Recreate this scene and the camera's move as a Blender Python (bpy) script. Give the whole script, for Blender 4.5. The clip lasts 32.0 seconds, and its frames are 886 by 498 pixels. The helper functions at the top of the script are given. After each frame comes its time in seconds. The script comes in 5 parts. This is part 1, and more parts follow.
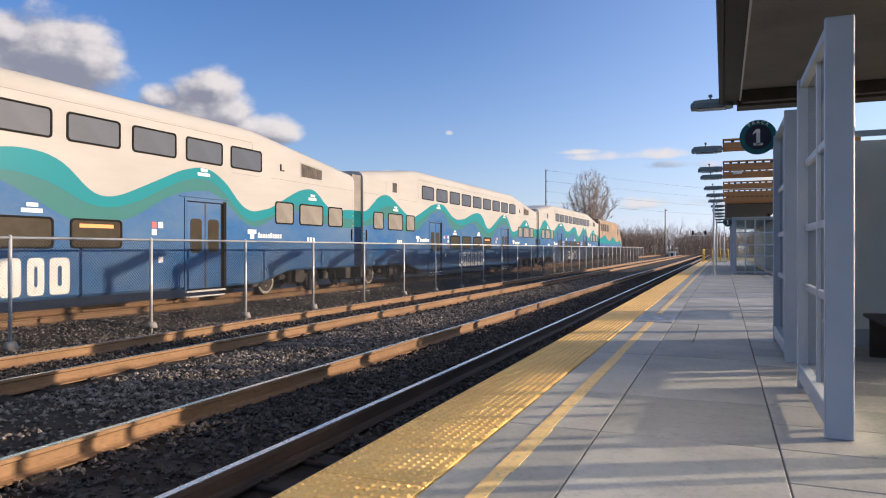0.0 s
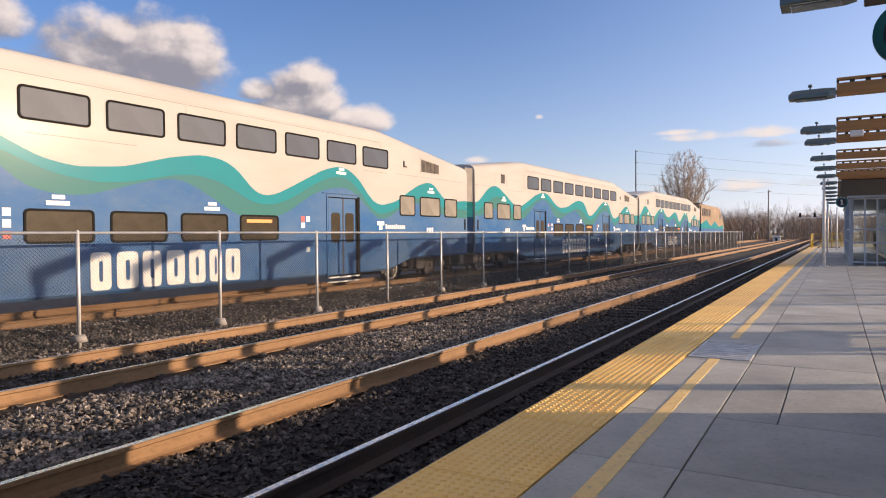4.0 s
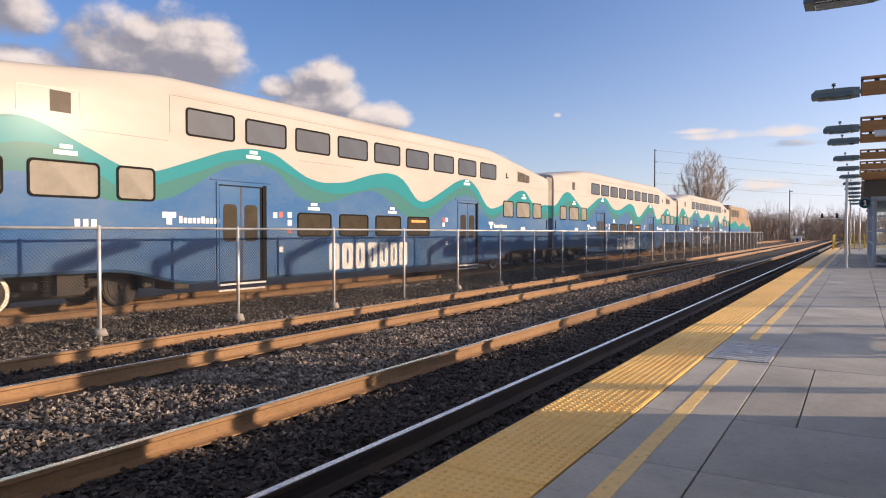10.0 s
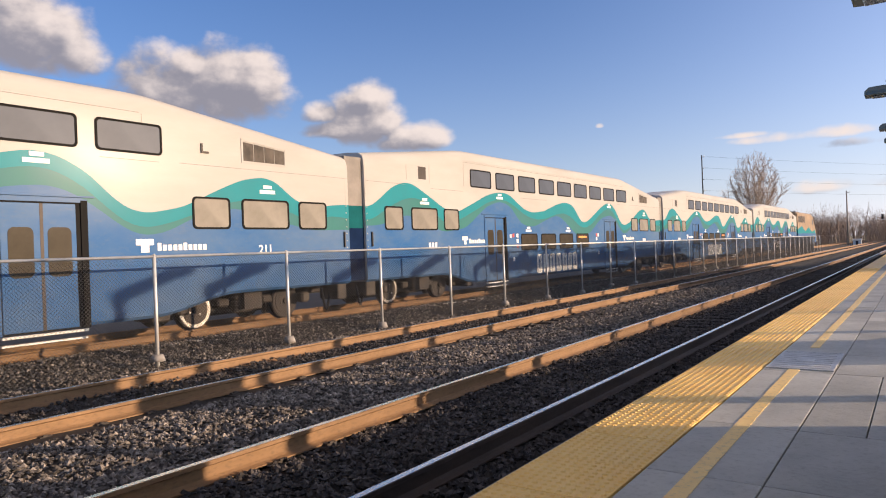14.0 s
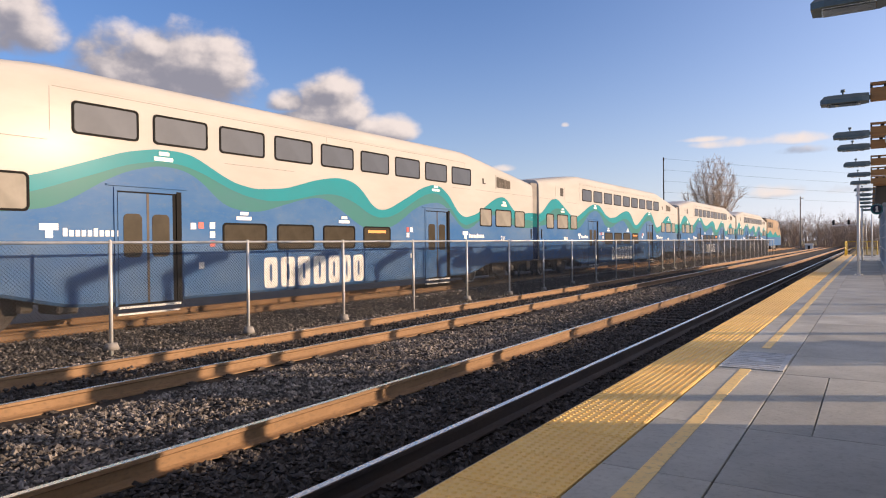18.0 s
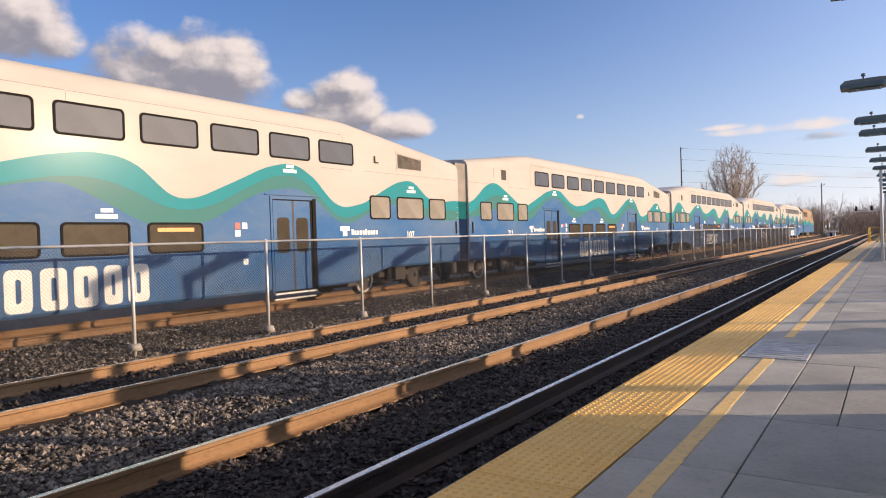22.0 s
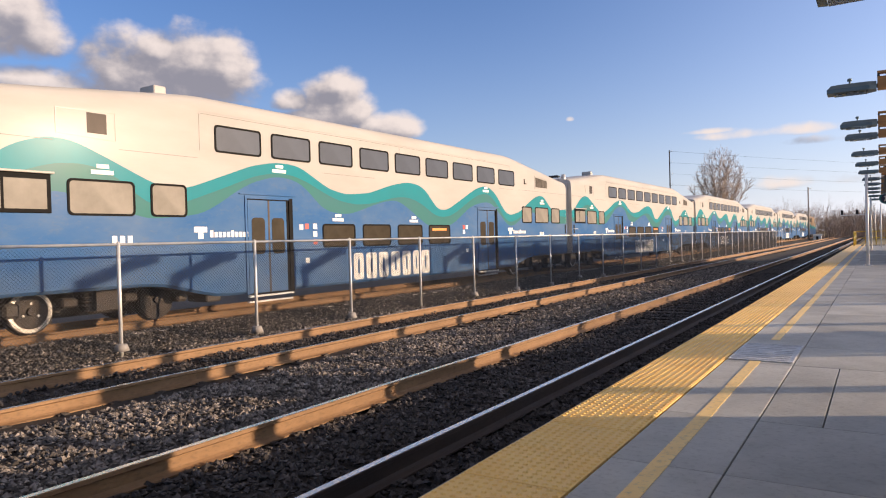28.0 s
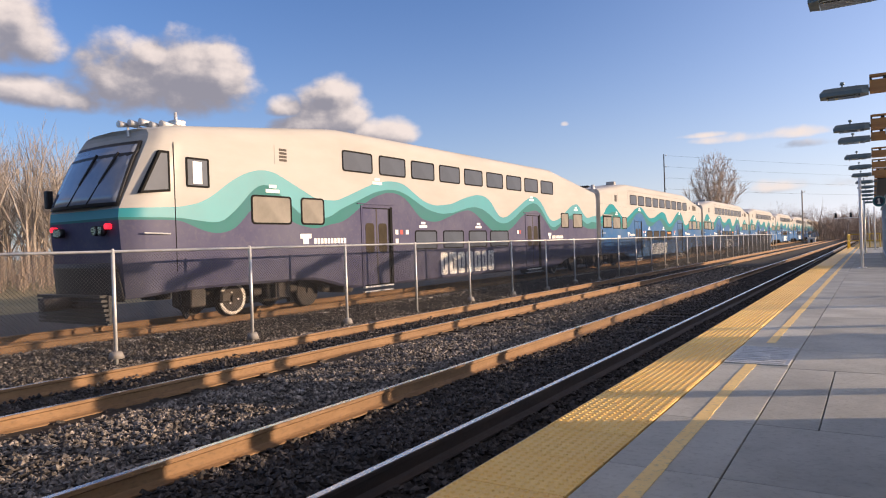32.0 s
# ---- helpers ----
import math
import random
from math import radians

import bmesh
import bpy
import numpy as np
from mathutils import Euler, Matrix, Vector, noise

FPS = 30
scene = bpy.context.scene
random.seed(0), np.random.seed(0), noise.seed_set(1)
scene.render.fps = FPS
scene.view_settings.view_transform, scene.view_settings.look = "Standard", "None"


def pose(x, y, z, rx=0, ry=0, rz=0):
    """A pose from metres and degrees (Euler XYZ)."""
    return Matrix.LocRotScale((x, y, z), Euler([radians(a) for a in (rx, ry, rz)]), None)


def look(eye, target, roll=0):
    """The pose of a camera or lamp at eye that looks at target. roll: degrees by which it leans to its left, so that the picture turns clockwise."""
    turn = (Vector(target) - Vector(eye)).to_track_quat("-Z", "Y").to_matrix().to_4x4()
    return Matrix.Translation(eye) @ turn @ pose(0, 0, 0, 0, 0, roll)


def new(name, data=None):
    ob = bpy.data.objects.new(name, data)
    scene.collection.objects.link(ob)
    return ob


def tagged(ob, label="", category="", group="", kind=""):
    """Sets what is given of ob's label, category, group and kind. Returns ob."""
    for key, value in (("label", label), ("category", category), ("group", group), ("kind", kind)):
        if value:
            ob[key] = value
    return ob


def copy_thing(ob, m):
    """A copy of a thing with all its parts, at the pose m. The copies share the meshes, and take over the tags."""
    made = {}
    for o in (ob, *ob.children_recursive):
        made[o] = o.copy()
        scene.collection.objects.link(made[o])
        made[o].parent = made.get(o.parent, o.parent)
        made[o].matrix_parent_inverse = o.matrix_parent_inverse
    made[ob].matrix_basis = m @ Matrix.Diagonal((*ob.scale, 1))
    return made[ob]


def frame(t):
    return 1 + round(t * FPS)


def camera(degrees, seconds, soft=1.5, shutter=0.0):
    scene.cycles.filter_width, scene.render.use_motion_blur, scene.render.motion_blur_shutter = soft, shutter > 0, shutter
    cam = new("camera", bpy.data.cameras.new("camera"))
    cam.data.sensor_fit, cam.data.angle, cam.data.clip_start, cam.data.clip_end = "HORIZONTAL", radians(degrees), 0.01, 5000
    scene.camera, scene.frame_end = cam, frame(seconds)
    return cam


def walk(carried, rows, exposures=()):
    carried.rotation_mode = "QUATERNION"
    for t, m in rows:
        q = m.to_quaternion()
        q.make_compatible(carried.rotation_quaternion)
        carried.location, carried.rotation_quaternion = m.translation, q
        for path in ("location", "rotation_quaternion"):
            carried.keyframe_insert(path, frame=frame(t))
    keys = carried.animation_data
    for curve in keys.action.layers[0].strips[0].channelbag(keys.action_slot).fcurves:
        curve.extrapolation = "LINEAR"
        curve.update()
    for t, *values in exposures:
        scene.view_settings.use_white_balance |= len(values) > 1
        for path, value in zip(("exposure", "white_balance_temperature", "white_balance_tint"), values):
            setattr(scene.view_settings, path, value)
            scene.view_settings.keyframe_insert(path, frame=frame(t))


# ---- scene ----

# ---------- camera and its way ----------
LENS = 66.1
EYE = (1.927, 0.0, 1.256)
cam = camera(LENS, 32.0, soft=1.1)


def aimed(eye, yaw, pitch, roll):
    """A camera pose from the turn to the left of the track's line, the tilt and the lean, in degrees."""
    a, b = radians(yaw), radians(pitch)
    way = Vector((-math.sin(a) * math.cos(b), math.cos(a) * math.cos(b), math.sin(b)))
    return look(eye, Vector(eye) + way, roll)


START = [(0.0, (1.95, -4.0, 1.16), 22.4, -0.03, 0.0), (1.0, (1.95, -4.0, 1.16), 22.45, -0.33, 0.15), (2.0, (1.95, -3.9, 1.16), 22.6, -0.85, 0.1),
         (2.1, (1.95, -2.7, 1.18), 25.2, -1.1, -0.2), (2.2, (1.95, -1.6, 1.22), 27.5, -1.55, -0.45), (2.4, (1.94, -0.75, 1.25), 29.2, -1.85, -0.63)]
TURNS = [(2.7, 30.4, -1.3, -0.45), (3.0, 30.37, -1.23, -0.43), (3.5, 30.12, -1.25, -0.37), (5.5, 29.82, -0.94, -0.84), (6.0, 30.06, -0.87, -0.9), (6.5, 30.35, -0.88, -0.79),
         (7.0, 30.61, -1.01, -0.57), (7.5, 30.71, -1.2, -0.38), (8.0, 30.79, -1.38, -0.21), (8.5, 30.86, -1.47, -0.14), (9.0, 30.99, -1.48, -0.15)]
TURNS += [(9.5, 31.18, -1.41, -0.09), (10.0, 31.39, -1.34, -0.02), (10.5, 31.6, -1.24, 0.03), (11.0, 31.88, -1.1, -0.04), (11.5, 32.35, -0.84, -0.39), (12.0, 33.09, -0.47, -0.98),
          (12.5, 33.99, -0.08, -1.68), (13.0, 34.71, 0.19, -2.09), (13.5, 35.07, 0.29, -2.21), (14.0, 35.2, 0.15, -2.16), (14.5, 35.24, -0.02, -2.0)]
TURNS += [(16.5, 33.62, -0.22, -1.17), (17.0, 32.66, -0.15, -0.81), (17.5, 32.16, -0.19, -0.61), (18.0, 32.15, -0.42, -0.63), (18.5, 32.39, -0.65, -0.83), (19.0, 32.67, -0.8, -1.31),
          (19.5, 32.83, -0.74, -1.79), (20.0, 32.92, -0.62, -2.18), (20.5, 33.0, -0.52, -2.28), (21.0, 33.17, -0.54, -2.17), (21.5, 33.37, -0.64, -1.97), (22.0, 33.6, -0.78, -1.87)]
TURNS += [(22.5, 33.77, -0.94, -1.82), (23.0, 33.71, -1.02, -1.82), (23.5, 33.43, -1.03, -1.79), (24.0, 33.01, -0.96, -1.64), (24.5, 32.63, -0.88, -1.54), (25.0, 32.35, -0.79, -1.5),
          (25.5, 32.17, -0.71, -1.55), (27.5, 32.43, -0.62, -1.54), (28.0, 32.71, -0.69, -1.56), (28.5, 32.97, -0.71, -1.58), (29.0, 33.22, -0.67, -1.74)]
TURNS += [(29.5, 33.41, -0.59, -1.79), (30.0, 33.42, -0.46, -1.91), (30.5, 33.3, -0.36, -1.99), (31.0, 33.02, -0.35, -2.03), (31.5, 32.69, -0.34, -2.0), (32.0, 32.33, -0.27, -1.89)]
walk(cam, [(t, aimed(e, a, b, c)) for t, e, a, b, c in START] + [(t, aimed(EYE, a, b, c)) for t, a, b, c in TURNS], [(0.0, 0.50, 6050, 14), (2.0, 0.50, 6050, 14), (3.0, 0.57, 6680, 18), (32.0, 0.57, 6680, 18)])

# ---------- light ----------
SUN_WAY = Vector((1.0, 0.536, 0.181)).normalized()          # towards the sun
sun = new("sun", bpy.data.lights.new("sun", "SUN"))
sun.data.energy, sun.data.angle, sun.data.color = 4.8, radians(0.55), (1.0, 0.76, 0.50)
sun.matrix_world = look((60, 30, 30), Vector((60, 30, 30)) - SUN_WAY)

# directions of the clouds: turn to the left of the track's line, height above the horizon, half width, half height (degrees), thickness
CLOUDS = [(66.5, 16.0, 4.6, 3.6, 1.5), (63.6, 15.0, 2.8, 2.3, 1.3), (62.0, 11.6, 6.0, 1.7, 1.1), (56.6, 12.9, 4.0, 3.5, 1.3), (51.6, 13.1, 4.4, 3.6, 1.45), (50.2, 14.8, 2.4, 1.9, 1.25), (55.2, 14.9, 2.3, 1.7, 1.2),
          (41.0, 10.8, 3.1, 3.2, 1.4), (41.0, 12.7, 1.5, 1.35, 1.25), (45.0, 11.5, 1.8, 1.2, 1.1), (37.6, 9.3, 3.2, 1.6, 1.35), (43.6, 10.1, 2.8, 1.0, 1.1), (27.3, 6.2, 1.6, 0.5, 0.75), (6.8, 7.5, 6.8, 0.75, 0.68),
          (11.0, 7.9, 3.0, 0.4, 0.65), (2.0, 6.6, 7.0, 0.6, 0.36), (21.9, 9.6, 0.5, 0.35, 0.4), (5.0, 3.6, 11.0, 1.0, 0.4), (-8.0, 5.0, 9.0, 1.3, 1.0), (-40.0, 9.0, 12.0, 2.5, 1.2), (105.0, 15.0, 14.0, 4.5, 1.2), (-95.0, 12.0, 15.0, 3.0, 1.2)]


def build_sky():
    w = bpy.data.worlds.new("sky")
    scene.world = w
    w.use_nodes = True
    nt = w.node_tree
    nt.nodes.clear()
    n, l = nt.nodes.new, nt.links.new

    def m(op, a, b=None, c=None, clamp=False):
        k = n("ShaderNodeMath")
        k.operation, k.use_clamp = op, clamp
        for i, v in enumerate((a, b, c)):
            if v is None:
                continue
            if isinstance(v, (int, float)):
                k.inputs[i].default_value = v
            else:
                l(v, k.inputs[i])
        return k.outputs[0]

    sky = n("ShaderNodeTexSky")
    sky.sky_type, sky.sun_disc = "NISHITA", False
    sky.sun_elevation, sky.sun_rotation = math.asin(SUN_WAY.z), math.atan2(SUN_WAY.x, SUN_WAY.y)
    sky.altitude, sky.air_density, sky.dust_density, sky.ozone_density = 30, 1.0, 0.9, 3.0
    tc = n("ShaderNodeTexCoord")
    sep = n("ShaderNodeSeparateXYZ")
    l(tc.outputs["Generated"], sep.inputs[0])
    x, y, z = sep.outputs
    deg = 180 / math.pi
    az = m("MULTIPLY", m("ARCTAN2", m("MULTIPLY", x, -1.0), y), deg)
    el = m("MULTIPLY", m("ARCSINE", z), deg)

    def density(daz, dele):
        a, e = m("ADD", az, daz), m("ADD", el, dele)
        best = None
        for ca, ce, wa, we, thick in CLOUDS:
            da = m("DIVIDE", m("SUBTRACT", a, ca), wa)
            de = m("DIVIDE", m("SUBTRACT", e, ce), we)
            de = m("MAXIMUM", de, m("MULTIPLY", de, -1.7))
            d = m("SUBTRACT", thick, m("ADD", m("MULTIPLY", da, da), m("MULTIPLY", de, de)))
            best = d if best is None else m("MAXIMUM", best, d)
        high = n("ShaderNodeMapRange")                      # unseen cumulus added overhead to brighten and whiten the ambient light
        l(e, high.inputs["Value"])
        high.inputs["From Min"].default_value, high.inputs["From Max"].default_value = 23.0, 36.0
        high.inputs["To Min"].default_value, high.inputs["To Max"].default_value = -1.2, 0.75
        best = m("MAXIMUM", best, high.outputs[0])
        comb = n("ShaderNodeCombineXYZ")
        l(a, comb.inputs[0])
        l(m("MULTIPLY", e, 1.35), comb.inputs[1])
        big = n("ShaderNodeTexNoise")
        big.inputs["Scale"].default_value, big.inputs["Detail"].default_value, big.inputs["Roughness"].default_value = 0.33, 7.0, 0.52
        l(comb.outputs[0], big.inputs["Vector"])
        return m("ADD", m("MULTIPLY", best, 0.85), m("MULTIPLY", m("SUBTRACT", big.outputs["Fac"], 0.47), 2.0))

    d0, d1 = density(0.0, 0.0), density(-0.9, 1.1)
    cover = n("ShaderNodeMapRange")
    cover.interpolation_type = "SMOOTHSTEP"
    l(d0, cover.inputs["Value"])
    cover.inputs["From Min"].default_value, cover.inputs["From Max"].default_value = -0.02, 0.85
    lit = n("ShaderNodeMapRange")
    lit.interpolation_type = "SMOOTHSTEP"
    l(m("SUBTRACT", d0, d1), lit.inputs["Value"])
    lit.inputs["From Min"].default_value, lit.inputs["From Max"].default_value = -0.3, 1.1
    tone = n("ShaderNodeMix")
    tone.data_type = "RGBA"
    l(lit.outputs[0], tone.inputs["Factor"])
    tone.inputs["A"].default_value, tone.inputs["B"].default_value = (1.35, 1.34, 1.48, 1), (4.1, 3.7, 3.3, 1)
    tint = n("ShaderNodeMix")
    tint.data_type, tint.blend_type = "RGBA", "MULTIPLY"
    tint.inputs["Factor"].default_value = 1.0
    l(sky.outputs[0], tint.inputs["A"])
    tint.inputs["B"].default_value = (0.55, 0.745, 1.02, 1)
    haze = n("ShaderNodeMix")
    haze.data_type = "RGBA"
    flat = Vector((SUN_WAY.x, SUN_WAY.y)).normalized()
    sunward = m("ADD", m("MULTIPLY", x, flat.x), m("MULTIPLY", y, flat.y))      # haze is brighter towards the sun
    amount = m("MULTIPLY_ADD", sunward, 0.46, 0.66)
    l(m("MULTIPLY", m("POWER", 2.718, m("MULTIPLY", m("ABSOLUTE", el), -0.13)), amount, clamp=True), haze.inputs["Factor"])
    l(tint.outputs["Result"], haze.inputs["A"])
    haze.inputs["B"].default_value = (4.2, 4.4, 4.9, 1)
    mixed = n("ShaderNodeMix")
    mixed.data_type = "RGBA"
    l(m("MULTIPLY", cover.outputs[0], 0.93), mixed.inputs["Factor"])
    toward = n("ShaderNodeVectorMath")                      # the glow of the low sun in the hazy air round it
    toward.operation = "DOT_PRODUCT"
    l(tc.outputs["Generated"], toward.inputs[0])
    toward.inputs[1].default_value = tuple(SUN_WAY)
    ring = m("MULTIPLY", m("POWER", m("MAXIMUM", toward.outputs["Value"], 0.0), 9.0), 3.5)
    ring = m("ADD", ring, m("MULTIPLY", m("POWER", m("MAXIMUM", toward.outputs["Value"], 0.0), 2.0), 2.2))
    glow = n("ShaderNodeMix")
    glow.data_type, glow.blend_type = "RGBA", "ADD"
    glow.clamp_factor = False
    l(ring, glow.inputs["Factor"])
    l(haze.outputs["Result"], glow.inputs["A"])
    glow.inputs["B"].default_value = (0.98, 0.93, 0.86, 1)
    l(glow.outputs["Result"], mixed.inputs["A"])
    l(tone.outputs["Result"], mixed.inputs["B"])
    bg = n("ShaderNodeBackground")
    bg.inputs["Strength"].default_value = 0.15
    l(mixed.outputs["Result"], bg.inputs["Color"])
    out = n("ShaderNodeOutputWorld")
    l(bg.outputs[0], out.inputs["Surface"])


build_sky()

# ---------- materials ----------


def mat(name, col, rough=0.6, metal=0.0, col2=None, scale=3.0, fine=40.0, bump=0.15, rvar=0.15, stretch=(1, 1, 1), per=0.0, island=0.0, coat=0.0, coatrough=0.08, dirt=0.0, dirtcol=(0.06, 0.05, 0.04), spec=0.5):
    """A surface with two scales of variation; per and island: how far single pieces differ in brightness."""
    mt = bpy.data.materials.new(name)
    mt.use_nodes = True
    nt = mt.node_tree
    n, l = nt.nodes.new, nt.links.new
    p = nt.nodes["Principled BSDF"]
    tc = n("ShaderNodeTexCoord")
    mp = n("ShaderNodeMapping")
    mp.inputs["Scale"].default_value = stretch
    l(tc.outputs["Object"], mp.inputs["Vector"])
    oi = n("ShaderNodeObjectInfo")
    if per:
        off = n("ShaderNodeVectorMath")
        off.operation = "MULTIPLY_ADD"
        cmb = n("ShaderNodeCombineXYZ")
        for i in range(3):
            l(oi.outputs["Random"], cmb.inputs[i])
        l(cmb.outputs[0], off.inputs[0])
        off.inputs[1].default_value = (37, 53, 71)
        l(mp.outputs[0], off.inputs[2])
        vec = off.outputs[0]
    else:
        vec = mp.outputs[0]
    a = n("ShaderNodeTexNoise")
    a.inputs["Scale"].default_value, a.inputs["Detail"].default_value, a.inputs["Roughness"].default_value = scale, 6, 0.6
    b = n("ShaderNodeTexNoise")
    b.inputs["Scale"].default_value, b.inputs["Detail"].default_value, b.inputs["Roughness"].default_value = fine, 4, 0.65
    l(vec, a.inputs["Vector"])
    l(vec, b.inputs["Vector"])
    col2 = col2 or tuple(c * 0.72 for c in col)
    ramp = n("ShaderNodeMapRange")
    l(a.outputs["Fac"], ramp.inputs["Value"])
    ramp.inputs["From Min"].default_value, ramp.inputs["From Max"].default_value = 0.35, 0.68
    mix = n("ShaderNodeMix")
    mix.data_type = "RGBA"
    l(ramp.outputs[0], mix.inputs["Factor"])
    mix.inputs["A"].default_value, mix.inputs["B"].default_value = (*col, 1), (*col2, 1)
    cur = mix.outputs["Result"]
    if dirt:
        dm = n("ShaderNodeMapRange")
        l(b.outputs["Fac"], dm.inputs["Value"])
        dm.inputs["From Min"].default_value, dm.inputs["From Max"].default_value = 0.52, 0.72
        mu = n("ShaderNodeMath")
        mu.operation = "MULTIPLY"
        l(dm.outputs[0], mu.inputs[0])
        mu.inputs[1].default_value = dirt
        dx = n("ShaderNodeMix")
        dx.data_type = "RGBA"
        l(mu.outputs[0], dx.inputs["Factor"])
        l(cur, dx.inputs["A"])
        dx.inputs["B"].default_value = (*dirtcol, 1)
        cur = dx.outputs["Result"]
    if per or island:
        hs = n("ShaderNodeHueSaturation")
        mr = n("ShaderNodeMapRange")
        if island:
            ge = n("ShaderNodeNewGeometry")
            l(ge.outputs["Random Per Island"], mr.inputs["Value"])
        else:
            l(oi.outputs["Random"], mr.inputs["Value"])
        k = island or per
        mr.inputs["To Min"].default_value, mr.inputs["To Max"].default_value = 1 - k, 1 + k
        l(mr.outputs[0], hs.inputs["Value"])
        l(cur, hs.inputs["Color"])
        cur = hs.outputs["Color"]
    l(cur, p.inputs["Base Color"])
    rr = n("ShaderNodeMapRange")
    l(b.outputs["Fac"], rr.inputs["Value"])
    rr.inputs["To Min"].default_value, rr.inputs["To Max"].default_value = max(0.02, rough - rvar), min(1, rough + rvar)
    l(rr.outputs[0], p.inputs["Roughness"])
    p.inputs["Metallic"].default_value = metal
    p.inputs["Specular IOR Level"].default_value = spec
    if coat:
        p.inputs["Coat Weight"].default_value, p.inputs["Coat Roughness"].default_value = coat, coatrough
    if bump:
        bp = n("ShaderNodeBump")
        bp.inputs["Strength"].default_value, bp.inputs["Distance"].default_value = bump, 0.01
        l(b.outputs["Fac"], bp.inputs["Height"])
        l(bp.outputs[0], p.inputs["Normal"])
    return mt


